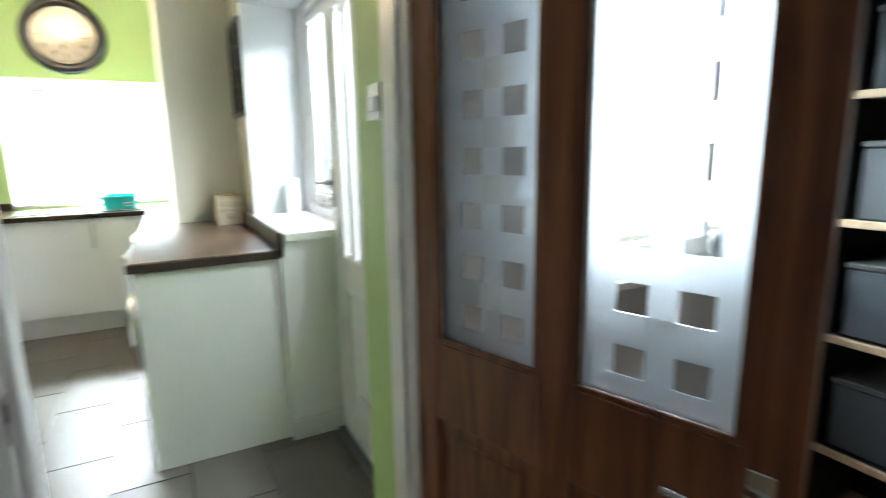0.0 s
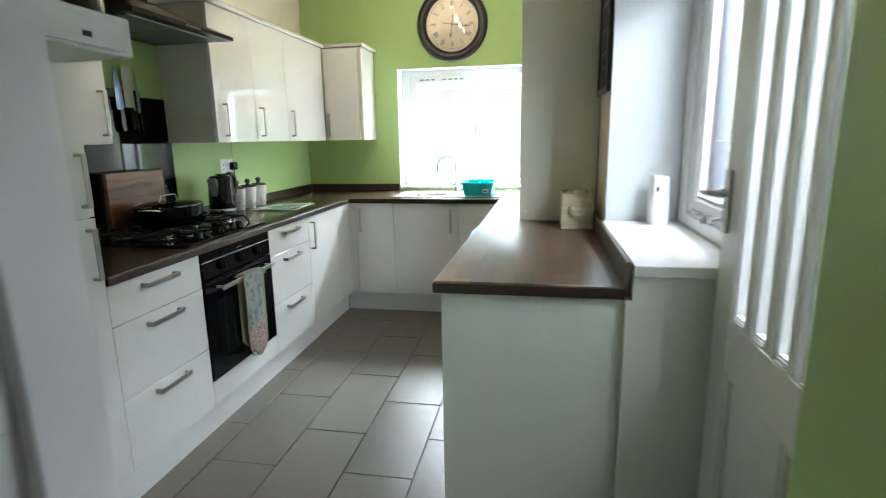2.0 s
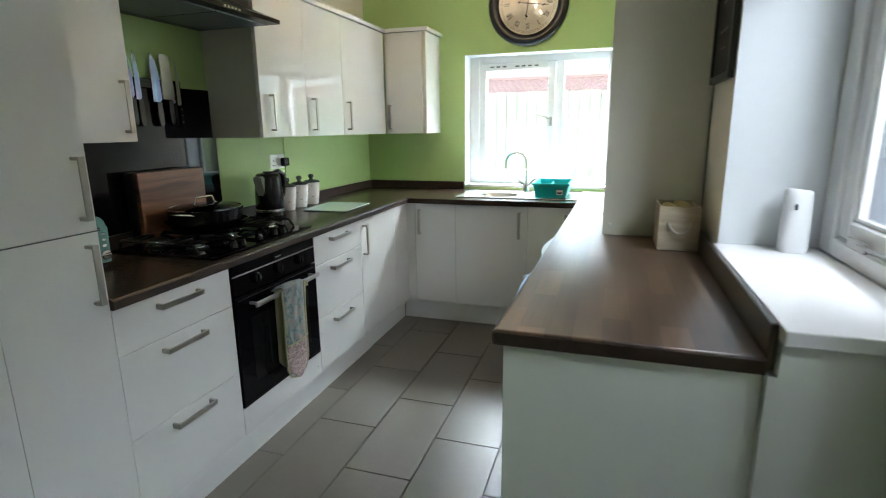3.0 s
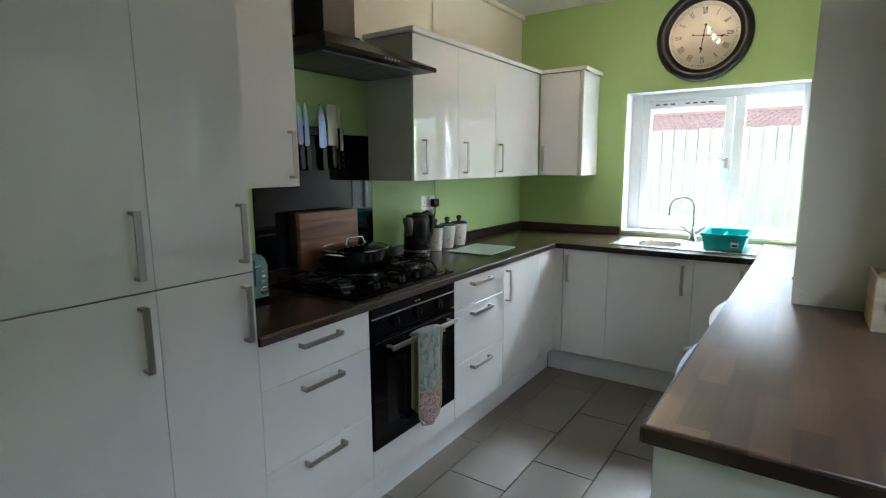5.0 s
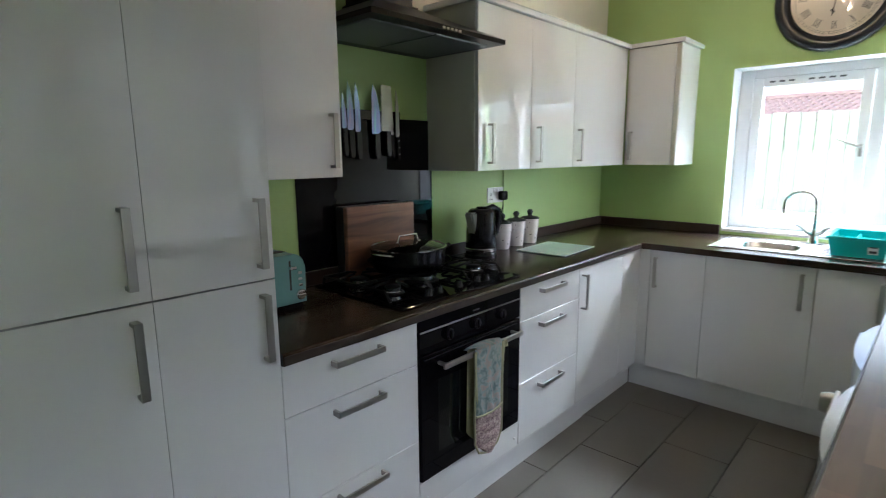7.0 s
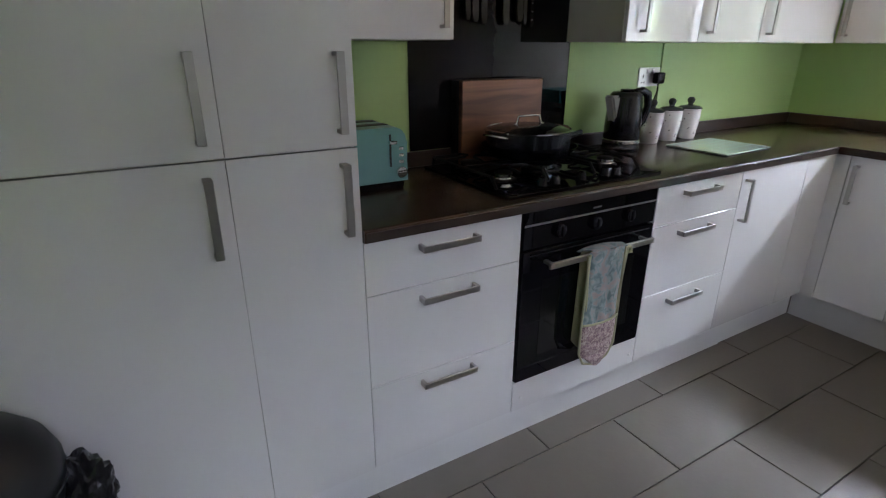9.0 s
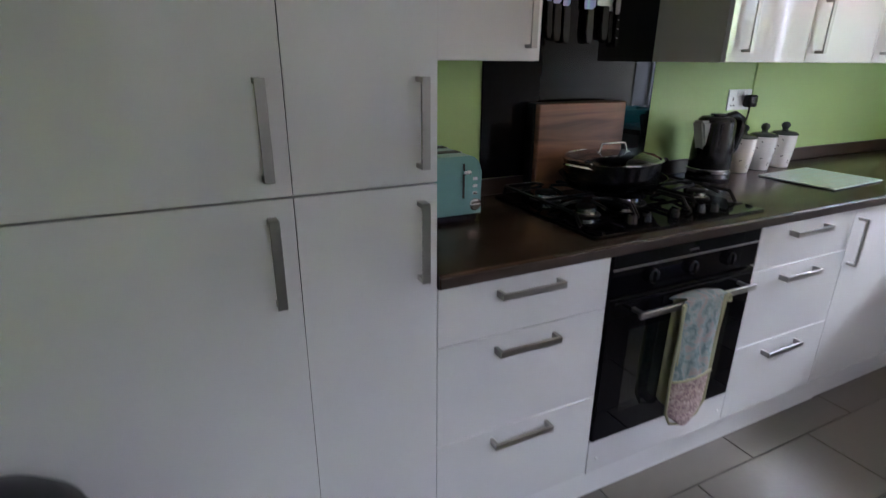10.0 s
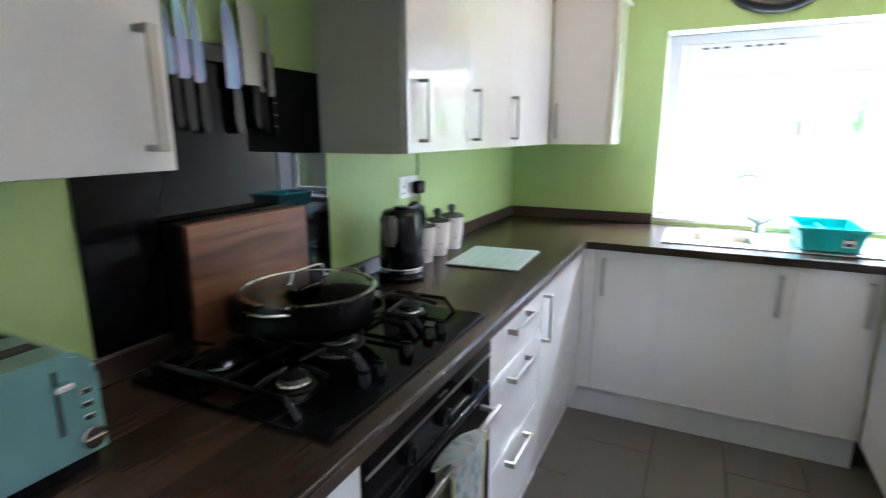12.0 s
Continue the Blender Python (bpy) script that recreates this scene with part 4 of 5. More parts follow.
part("rim", boxes((0.345, 1.17, 2.474, 2.486, 0.9105, 0.916), (0.345, 1.17, 2.914, 2.926, 0.9105, 0.916), (0.333, 0.345, 2.474, 2.926, 0.9105, 0.916), bevel=0.0015), SINKSTEEL, sk)
part("plug_strainer", lathe(bmesh.new(), [(0.045, 0), (0.04, 0.005), (0, 0.003)], (cx, cy, 0.776), 24), CHROME, sk, smooth=40)
tap = thing("tap", (0.762, 2.955, 0.913), "chrome mixer tap with a tall swan neck and two levers", "tap")
bm = bmesh.new()
lathe(bm, [(0.027, 0), (0.026, 0.012), (0.017, 0.03), (0.014, 0.075), (0.012, 0.08)], (0.762, 2.955, 0.9135), 24)
part("tap_body", bm, CHROME, tap, smooth=45)
bm = bmesh.new()
tube(bm, [(0.762, 2.955, 0.985), (0.762, 2.955, 1.125)] + arc((0.687, 2.935, 1.130), 0.075, 0, 175, 14, (1, 0.28, 0), (0, 0, 1)) + [(0.612, 2.915, 1.10)], 0.0095, 12)
lathe(bm, [(0.0125, 0), (0.0125, 0.02), (0.0095, 0.025)], (0.612, 2.915, 1.078), 16)
part("swan_neck", bm, CHROME, tap, smooth=45)
for s in (-1, 1):
    bm = bmesh.new()
    tube(bm, [(0.762, 2.955, 0.955), (0.762 + s * 0.035, 2.94, 0.975), (0.762 + s * 0.055, 2.935, 1.0)], [0.012, 0.011, 0.009], 12)
    tube(bm, [(0.762 + s * 0.05, 2.935, 0.995), (0.762 + s * 0.085, 2.91, 1.015)], [0.007, 0.005], 8)
    part("tap_lever", bm, CHROME, tap, smooth=45)
bm = bmesh.new()
x0, x1, yy0, yy1, zb, zt, s = 0.875, 1.115, 2.515, 2.86, 0.919, 1.015, 0.018
outer = [(x0 + s, yy0 + s, zb), (x1 - s, yy0 + s, zb), (x1 - s, yy1 - s, zb), (x0 + s, yy1 - s, zb)]
top = [(x0, yy0, zt), (x1, yy0, zt), (x1, yy1, zt), (x0, yy1, zt)]
inn = [(x0 + 0.008, yy0 + 0.008, zt), (x1 - 0.008, yy0 + 0.008, zt), (x1 - 0.008, yy1 - 0.008, zt), (x0 + 0.008, yy1 - 0.008, zt)]
low = [(x0 + s + 0.005, yy0 + s + 0.005, zb + 0.004), (x1 - s - 0.005, yy0 + s + 0.005, zb + 0.004), (x1 - s - 0.005, yy1 - s - 0.005, zb + 0.004), (x0 + s + 0.005, yy1 - s - 0.005, zb + 0.004)]
R = [[bm.verts.new(p) for p in q] for q in (outer, top, inn, low)]
for a, b in zip(R, R[1:]):
    for k in range(4):
        bm.faces.new((a[k], a[(k + 1) % 4], b[(k + 1) % 4], b[k]))
bm.faces.new(R[0]), bm.faces.new(R[3])
rk = thing("dish_rack", (0.99, 2.68, zb), "turquoise plastic dish rack on the steel drainer", "dish rack")
part("tub", bm, TURQ, rk)
part("rack_rim", boxes((x0 - 0.008, x1 + 0.008, yy0 - 0.008, yy0 + 0.001, zt - 0.012, zt + 0.003), (x0 - 0.008, x1 + 0.008, yy1 - 0.001, yy1 + 0.008, zt - 0.012, zt + 0.003), (x0 - 0.008, x0 + 0.001, yy0, yy1, zt - 0.012, zt + 0.003), (x1 - 0.001, x1 + 0.008, yy0, yy1, zt - 0.012, zt + 0.003), bevel=0.002), TURQ, rk)
part("divider", boxes((0.978, 0.984, 2.53, 2.84, 0.925, 1.0), *[(x0 + 0.02, x1 - 0.02, 2.56 + 0.04 * k, 2.564 + 0.04 * k, 0.925, 0.985) for k in range(7)]), TURQ, rk)
part("label", boxes((1.035, 1.075, 2.5225, 2.5265, 0.94, 0.985)), WHITEPLASTIC, rk, "white paper label with dark bars")
part("label_bars", boxes((1.04, 1.07, 2.5205, 2.5223, 0.946, 0.958), (1.04, 1.07, 2.5205, 2.5223, 0.972, 0.977)), INK, rk)

# ---- wall behind the hob ----
setting("splashback", one(-0.5955, -0.5885, 0.44, 1.20, 0.969, 1.59, 0.0008), BLACKGLASS, "black glass splashback behind the hob")
ks = thing("knife_rack", (-0.588, 0.85, 1.61), "dark magnetic strip on the wall holding kitchen knives", "knife rack")
part("bar", one(-0.588, -0.575, 0.62, 0.985, 1.578, 1.620, 0.002), BLACKPLASTIC, ks)


def blade_material():
    m = material("rainbow_titanium_blade", (0.5, 0.6, 0.7), 0.22, 1.0)
    nt = m.node_tree
    b = nt.nodes["Principled BSDF"]
    geo = nt.nodes.new("ShaderNodeNewGeometry")
    mp = nt.nodes.new("ShaderNodeMapping")
    mp.inputs["Scale"].default_value = (1, 38, 4)
    nt.links.new(geo.outputs["Position"], mp.inputs["Vector"])
    no = nt.nodes.new("ShaderNodeTexNoise")
    no.inputs["Scale"].default_value = 1.0
    nt.links.new(mp.outputs[0], no.inputs["Vector"])
    rp = nt.nodes.new("ShaderNodeValToRGB")
    e = rp.color_ramp.elements
    e[0].position, e[0].color = 0.3, (0.18, 0.36, 0.37, 1)
    e[1].position, e[1].color = 0.7, (0.33, 0.27, 0.38, 1)
    mid = rp.color_ramp.elements.new(0.5)
    mid.color = (0.17, 0.21, 0.40, 1)
    nt.links.new(no.outputs[0], rp.inputs[0])
    nt.links.new(rp.outputs[0], b.inputs["Base Color"])
    return m


RAINBOW = blade_material()
PALESTEEL = material("pale_steel_blade", (0.40, 0.42, 0.41), 0.33, 1.0, grain=0.03)


def knife(y, top, join, end, wide, mat, label, kind="chef"):
    t = thing("knife", (-0.57, y, join), label, "knife", "knives on the strip")
    bm = bmesh.new()
    if kind == "cleaver":
        out = [(y - wide / 2, join), (y - wide / 2, top - 0.004), (y - wide / 2 + 0.008, top), (y + wide / 2 - 0.01, top - 0.003), (y + wide / 2, join + 0.004), (y + wide * 0.2, join - 0.012), (y - wide / 2, join - 0.01)]
    else:
        out = [(y - wide / 2, join - 0.01), (y - wide / 2, top - 0.05), (y - wide * 0.3, top), (y + wide * 0.1, top - 0.03), (y + wide * 0.42, top - 0.09), (y + wide / 2, join), (y + wide * 0.2, join - 0.012)]
    prism(bm, out, -0.5745, -0.572, "x")
    part("blade", bm, mat, t)
    w = min(wide, 0.03)
    bm = bmesh.new()
    prism(bm, [(y - w / 2, join - 0.011), (y + w / 2, join - 0.011), (y + w * 0.36, join - 0.05), (y + w * 0.5, end + 0.02), (y + w * 0.45, end), (y - w * 0.3, end + 0.004), (y - w * 0.5, end + 0.03), (y - w * 0.42, join - 0.05)], -0.581, -0.564, "x")
    bmesh.ops.bevel(bm, geom=bm.edges[:], offset=0.003, segments=2, affect="EDGES")
    part("grip", bm, BLACKPLASTIC, t, smooth=50)
    if kind != "rivets":
        return
    part("rivet", boxes(*[(-0.5642, -0.5632, y - 0.002, y + 0.002, join - 0.03 - 0.03 * k, join - 0.026 - 0.03 * k) for k in range(3)]), STEEL, t, kind="stuff")


knife(0.672, 1.685, 1.550, 1.425, 0.024, RAINBOW, "narrow rainbow-coated knife hung blade upward")
knife(0.704, 1.732, 1.544, 1.418, 0.034, RAINBOW, "rainbow-coated carving knife hung blade upward")
knife(0.742, 1.727, 1.538, 1.412, 0.029, RAINBOW, "rainbow-coated slicing knife hung blade upward")
knife(0.841, 1.728, 1.532, 1.412, 0.048, RAINBOW, "rainbow-coated chef knife hung blade upward")
knife(0.907, 1.730, 1.545, 1.424, 0.068, PALESTEEL, "pale steel cleaver hung beside the chef knife", "cleaver")
knife(0.933, 1.600, 1.530, 1.415, 0.020, PALESTEEL, "small pale knife tucked under the cleaver")
knife(0.966, 1.713, 1.521, 1.403, 0.020, PALESTEEL, "slim pale steel knife with a riveted black grip", "rivets")
bd = thing("chopping_board", (-0.53, 0.80, 0.911), "thick brown acacia board standing against the splashback", "chopping board")
part("wood_face", one(-0.528, -0.502, 0.612, 0.990, 0.9115, 1.221, 0.003), BOARDWOOD, bd)
part("dark_back", one(-0.574, -0.5285, 0.608, 0.986, 0.9115, 1.222, 0.003), BLACKENAMEL, bd, "black backing frame of the board")
so = thing("double_socket", (-0.598, 1.723, 1.203), "brushed metal double socket on the green wall", "socket")
part("face_plate", one(-0.596, -0.590, 1.650, 1.796, 1.160, 1.246, 0.0015), SOCKET, so)
part("switch_pair", boxes((-0.5895, -0.586, 1.699, 1.715, 1.219, 1.237), (-0.5895, -0.586, 1.735, 1.751, 1.219, 1.237), bevel=0.001), WHITEPLASTIC, so)
part("pin_holes", boxes((-0.5902, -0.5890, 1.677, 1.684, 1.200, 1.214), (-0.5902, -0.5890, 1.668, 1.675, 1.176, 1.183), (-0.5902, -0.5890, 1.686, 1.693, 1.176, 1.183)), INK, so)
pl = thing("plug", (-0.57, 1.768, 1.198), "black three-pin plug in the socket with its cable", "plug")
part("plug_body", one(-0.589, -0.552, 1.742, 1.794, 1.172, 1.224, 0.008, 2), BLACKPLASTIC, pl, smooth=50)
bm = bmesh.new()
tube(bm, [(-0.570, 1.768, 1.174), (-0.567, 1.764, 1.14), (-0.562, 1.735, 1.08), (-0.56, 1.69, 1.0), (-0.555, 1.62, 0.925), (-0.50, 1.545, 0.917)], 0.0035, 8)
part("cable", bm, BLACKPLASTIC, pl, smooth=60)

# ---- hob ----
hb = thing("gas_hob", (-0.29, 0.82, TOPZ), "black glass gas hob with five burners and cast iron grates", "hob")
part("glass_plate", one(-0.545, -0.035, 0.475, 1.168, 0.911, 0.919, 0.0015), BLACKGLASS, hb)
CAPS = [(-0.224, 0.602, 0.030), (-0.425, 0.602, 0.036), (-0.285, 0.815, 0.048), (-0.230, 1.085, 0.030), (-0.430, 1.075, 0.036)]
for x, y, r in CAPS:
    b = part("burner", lathe(bmesh.new(), [(r * 1.15, 0.008), (r * 1.1, 0.010), (r, 0.011), (r, 0.022)], (x, y, 0.919), 28), CHROME, hb, "aluminium burner crown", smooth=40)
    part("burner_base", lathe(bmesh.new(), [(r * 1.5, 0.0005), (r * 1.45, 0.005), (r * 1.1, 0.008), (0, 0.008)], (x, y, 0.919), 28), CASTIRON, b, smooth=40)
    part("burner_cap", lathe(bmesh.new(), [(r * 1.03, 0.0222), (r * 1.03, 0.026), (r * 0.9, 0.029), (0, 0.030)], (x, y, 0.919), 28), CASTIRON, b, smooth=40)
for ya, yb, burners in ((0.50, 0.705, ((-0.425, 0.602), (-0.224, 0.602))), (0.715, 0.925, ((-0.285, 0.815),)), (0.965, 1.145, ((-0.430, 1.075), (-0.230, 1.085)))):
    bm = bmesh.new()
    xa, xb, z1 = -0.525, -0.150, 0.962
    for y in (ya, yb):
        tube(bm, [(xa, y, 0.9215), (xa + 0.012, y, z1 - 0.008), (xb, y, z1 - 0.008), (xb + 0.028, y, 0.9215)], 0.0058, 6)
    box(bm, xa + 0.006, xa + 0.016, ya, yb, z1 - 0.014, z1 - 0.003, 0.002)
    for xc, yc in burners:
        for sx, sy in ((1, 0), (-1, 0), (0, 1), (0, -1)):
            far = (0.085, 0) if sx else (0, (yb - yc) if sy > 0 else (yc - ya))
            p0 = Vector((xc + sx * 0.020, yc + sy * 0.020, z1 + 0.003))
            p1 = Vector((xc + sx * far[0], yc + sy * far[1], z1 - 0.006))
            tube(bm, [p0, p0.lerp(p1, 0.6) + Vector((0, 0, 0.002)), p1], [0.0045, 0.0055, 0.006], 6)
        box(bm, xc - 0.090, xc - 0.080, ya, yb, z1 - 0.014, z1 - 0.003, 0.002)
    part("grate", bm, CASTIRON, hb, "cast iron pan support")
for x, y in ((-0.098, 0.664), (-0.098, 0.720), (-0.097, 0.834), (-0.100, 0.948), (-0.088, 0.992)):
    k = part("hob_knob", lathe(bmesh.new(), [(0.019, 0), (0.018, 0.004), (0.015, 0.022), (0.013, 0.025), (0, 0.025)], (x, y, 0.919), 24), BLACKPLASTIC, hb, "black control knob", smooth=40)
    part("grip_ridge", one(x - 0.013, x + 0.013, y - 0.003, y + 0.003, 0.9442, 0.9485, 0.001), BLACKPLASTIC, k)

# ---- pans ----
PX, PYC = -0.334, 0.790
fp = thing("frying_pan", (PX, PYC, 0.963), "black frying pan on the hob under the casserole", "pan")
part("pan_body", lathe(bmesh.new(), [(0, 0), (0.12, 0), (0.148, 0.008), (0.172, 0.040), (0.175, 0.040), (0.168, 0.034), (0.12, 0.006), (0, 0.005)], (PX - 0.005, PYC + 0.012, 0.9635), 44), BLACKPLASTIC, fp, smooth=50)
bm = bmesh.new()
tube(bm, [(PX - 0.04, PYC + 0.155, 0.985), (PX - 0.06, PYC + 0.21, 0.998), (PX - 0.10, PYC + 0.36, 1.008)], [0.009, 0.011, 0.012], 12)
part("handle", bm, BLACKPLASTIC, fp, smooth=50)
cp = thing("casserole", (PX, PYC, 0.986), "black shallow casserole with a glass lid and two steel handles", "pan")
part("pot_body", lathe(bmesh.new(), [(0, 0.0), (0.13, 0.0), (0.150, 0.012), (0.156, 0.070), (0.159, 0.072), (0.159, 0.074), (0.152, 0.073), (0.14, 0.012), (0, 0.008)], (PX, PYC, 0.984), 44), BLACKPLASTIC, cp, smooth=50)
ld = part("lid", lathe(bmesh.new(), [(0.151, 0.0), (0.11, 0.012), (0.05, 0.019), (0, 0.021), (0, 0.018), (0.05, 0.016), (0.11, 0.009), (0.151, -0.002)], (PX, PYC, 1.0605), 44), LIDGLASS, cp, "domed glass lid", smooth=60)
part("lid_rim", lathe(bmesh.new(), [(0.159, -0.002), (0.160, 0.002), (0.152, 0.004), (0.150, 0.0), (0.152, -0.003), (0.159, -0.002)], (PX, PYC, 1.0605), 44), CHROME, ld, smooth=50)
bm = bmesh.new()
tube(bm, [(PX - 0.012, PYC - 0.058, 1.076), (PX - 0.01, PYC - 0.047, 1.080), (PX - 0.005, PYC - 0.043, 1.106), (PX, PYC - 0.028, 1.107), (PX, PYC + 0.028, 1.107), (PX + 0.005, PYC + 0.043, 1.106), (PX + 0.01, PYC + 0.047, 1.080), (PX + 0.012, PYC + 0.060, 1.076)], 0.0038, 10)
part("lid_handle", bm, CHROME, ld, smooth=60)
for s in (-1, 1):
    bm = bmesh.new()
    u, v = Vector((0.13, -0.99, 0)) * -s, Vector((0.99, 0.13, 0))
    c = Vector((PX, PYC, 1.044))
    tube(bm, [c + u * 0.150 + v * 0.045, c + u * 0.177 + v * 0.042 + Vector((0, 0, 0.006)), c + u * 0.196 + v * 0.022 + Vector((0, 0, 0.010)), c + u * 0.196 - v * 0.022 + Vector((0, 0, 0.010)), c + u * 0.177 - v * 0.042 + Vector((0, 0, 0.006)), c + u * 0.150 - v * 0.045], 0.005, 10)
    part("side_handle", bm, CHROME, cp, "bent steel side handle", smooth=60)

# ---- kettle, jars, mat, toaster ----
KX, KY = -0.450, 1.416
kt = thing("kettle", (KX, KY, 0.911), "black glossy electric kettle with a clear spout window", "kettle")
bm = lathe(bmesh.new(), [(0, 0.030), (0.073, 0.030), (0.0745, 0.035), (0.072, 0.12), (0.066, 0.208), (0.061, 0.222), (0.052, 0.230), (0, 0.233)], (KX, KY, 0.911), 40)
kb = part("jug", bm, BLACKPLASTIC, kt, smooth=50)
part("base_ring", lathe(bmesh.new(), [(0, 0), (0.077, 0), (0.078, 0.012), (0.075, 0.016), (0.074, 0.029), (0, 0.029)], (KX, KY, 0.9115), 40), BLACKPLASTIC, kt, smooth=40)
part("steel_band", lathe(bmesh.new(), [(0.0735, 0.030), (0.0760, 0.032), (0.0758, 0.044), (0.0735, 0.046)], (KX, KY, 0.911), 40), CHROME, kt, smooth=40)
bm = bmesh.new()
prism(bm, [(KY - 0.104, 1.130), (KY - 0.050, 1.130), (KY - 0.066, 1.015)], KX - 0.024, KX + 0.024, "x")
bmesh.ops.bevel(bm, geom=bm.edges[:], offset=0.008, segments=2, affect="EDGES")
part("spout", bm, material("smoky_plastic", (0.26, 0.27, 0.26), 0.2), kt, "smoky clear spout", smooth=50)
bm = bmesh.new()
tube(bm, [(KX, KY + 0.045, 1.135), (KX, KY + 0.090, 1.142), (KX, KY + 0.130, 1.126), (KX, KY + 0.142, 1.08), (KX, KY + 0.120, 1.02), (KX, KY + 0.068, 0.978)], [0.014, 0.017, 0.018, 0.017, 0.015, 0.012], 14)
part("handle", bm, BLACKPLASTIC, kt, smooth=60)
part("lid_knob", lathe(bmesh.new(), [(0.028, 0), (0.026, 0.006), (0, 0.008)], (KX, KY + 0.005, 1.145), 24), BLACKPLASTIC, kt, smooth=50)
for o in kt.children_recursive:
    grow = Matrix.Diagonal((1.06, 1.06, 1.07, 1))
    base = Vector((KX, KY, 0.911))
    for v in o.data.vertices:
        w = ORIGIN[o.name] + v.co if o.name in ORIGIN else v.co
        v.co += grow @ (w - base) + base - w
bm = bmesh.new()
jx, jy = -0.503, 1.670


def canister():
    t = thing("canister", (jx, jy, 0.911), "white speckled ceramic canister with a grey knobbed lid", "canister", "canisters by the kettle")
    part("jar_body", lathe(bmesh.new(), [(0, 0), (0.039, 0), (0.041, 0.004), (0.049, 0.07), (0.053, 0.11), (0.053, 0.141), (0.047, 0.143), (0, 0.143)], (jx, jy, 0.9115), 32), CERAMIC, t, smooth=40)
    part("jar_lid", lathe(bmesh.new(), [(0.056, 0), (0.056, 0.004), (0.045, 0.012), (0.014, 0.017), (0.011, 0.024), (0.016, 0.032), (0.018, 0.042), (0.012, 0.052), (0, 0.055)], (jx, jy, 1.055), 32), LIDGREY, t, smooth=50)
    bm = bmesh.new()
    rr = random.Random(7)
    for k in range(34):
        a, z = rr.uniform(0, 6.28), rr.uniform(0.02, 0.13)
        r = 0.0415 + 0.0117 * min(1, z / 0.11)
        m = Matrix.Translation((jx + r * math.cos(a), jy + r * math.sin(a), 0.9115 + z)) @ Matrix.Rotation(a, 4, "Z") @ Matrix.Rotation(radians(90), 4, "Y")
        bmesh.ops.create_circle(bm, cap_ends=True, radius=0.0028, segments=8, matrix=m)
    part("jar_dots", bm, LIDGREY, t, "small grey painted dots", kind="stuff")
    return t


j1 = canister()
j2 = copy_thing(j1, Matrix.Translation((jx - 0.002, 1.808, 0.911)))
j3 = copy_thing(j1, Matrix.Translation((jx - 0.004, 1.952, 0.911)))
gb = thing("glass_worktop_saver", (-0.26, 1.84, 0.911), "pale mint patterned glass board lying on the worktop", "chopping board")
gx = Matrix.Translation((-0.258, 1.838, 0)) @ Matrix.Rotation(radians(3), 4, "Z")
bm = one(-0.146, 0.146, -0.178, 0.178, 0.9125, 0.919, 0.002)
bmesh.ops.transform(bm, matrix=gx, verts=bm.verts[:])
part("board", bm, material("mint_glass", (0.52, 0.63, 0.62), 0.08, grain=0.04, coat=0.5), gb)
bm = bmesh.new()
rr = random.Random(3)
for i in range(6):
    for j in range(7):
        a, b = -0.12 + 0.045 * i + rr.uniform(-0.004, 0.004), -0.155 + 0.05 * j + rr.uniform(-0.004, 0.004)
        box(bm, a, a + 0.018, b, b + 0.028, 0.9192, 0.9196)
bmesh.ops.transform(bm, matrix=gx, verts=bm.verts[:])
part("printed_pattern", bm, material("mint_print", (0.38, 0.51, 0.50), 0.15), gb, "faint darker printed motifs", kind="stuff")

to = thing("toaster", (-0.43, 0.15, 0.911), "pale teal two-slice toaster with a chrome dial", "toaster")
bm = bmesh.new()
out = [(0.005, 0.934)] + [(0.005 + 0.035 - 0.035 * math.cos(radians(a)), 1.07 + 0.035 * math.sin(radians(a))) for a in range(0, 91, 15)]
out += [(0.293 - 0.045 + 0.045 * math.sin(radians(a)), 1.06 + 0.045 * math.cos(radians(a))) for a in range(0, 91, 15)] + [(0.296, 0.934)]
prism(bm, out, -0.53, -0.322, "x")
bmesh.ops.bevel(bm, geom=[e for e in bm.edges if abs(e.verts[0].co.x - e.verts[1].co.x) < 1e-5 and e.verts[0].co.x > -0.33], offset=0.006, segments=2, affect="EDGES")
part("shell", bm, MINT, to, smooth=40)
part("foot_base", one(-0.520, -0.332, 0.015, 0.285, 0.9115, 0.933, 0.003), BLACKPLASTIC, to)
part("slot", boxes((-0.50, -0.47, 0.05, 0.25, 1.104, 1.1075), (-0.41, -0.38, 0.05, 0.25, 1.104, 1.1075)), INK, to, "dark toasting slots")
for rx in (-0.505, -0.415):
    for ry in (0.045, 0.25):
        part("slot_rim", one(rx, rx + 0.04, ry, ry + 0.005, 1.104, 1.108), CHROME, to)
part("lever_track", one(-0.3222, -0.3205, 0.231, 0.237, 0.984, 1.084), INK, to)
part("lever", one(-0.322, -0.300, 0.225, 0.250, 1.056, 1.067, 0.003), CHROME, to)
for k in range(3):
    part("push_button", one(-0.3222, -0.3185, 0.263, 0.279, 0.992 + 0.021 * k, 1.002 + 0.021 * k, 0.0015), CHROME, to)
m = Matrix.Translation((-0.3222, 0.271, 0.964)) @ pose(0, 0, 0, 0, 90)
dl = part("dial", lathe(bmesh.new(), [(0.019, 0), (0.019, 0.005), (0.016, 0.009), (0, 0.010)], m=m, steps=28), CHROME, to, smooth=40)
part("dial_grip", one(-0.3125, -0.3085, 0.256, 0.286, 0.9615, 0.9665, 0.001), CHROME, dl)

# ---- oven glove ----


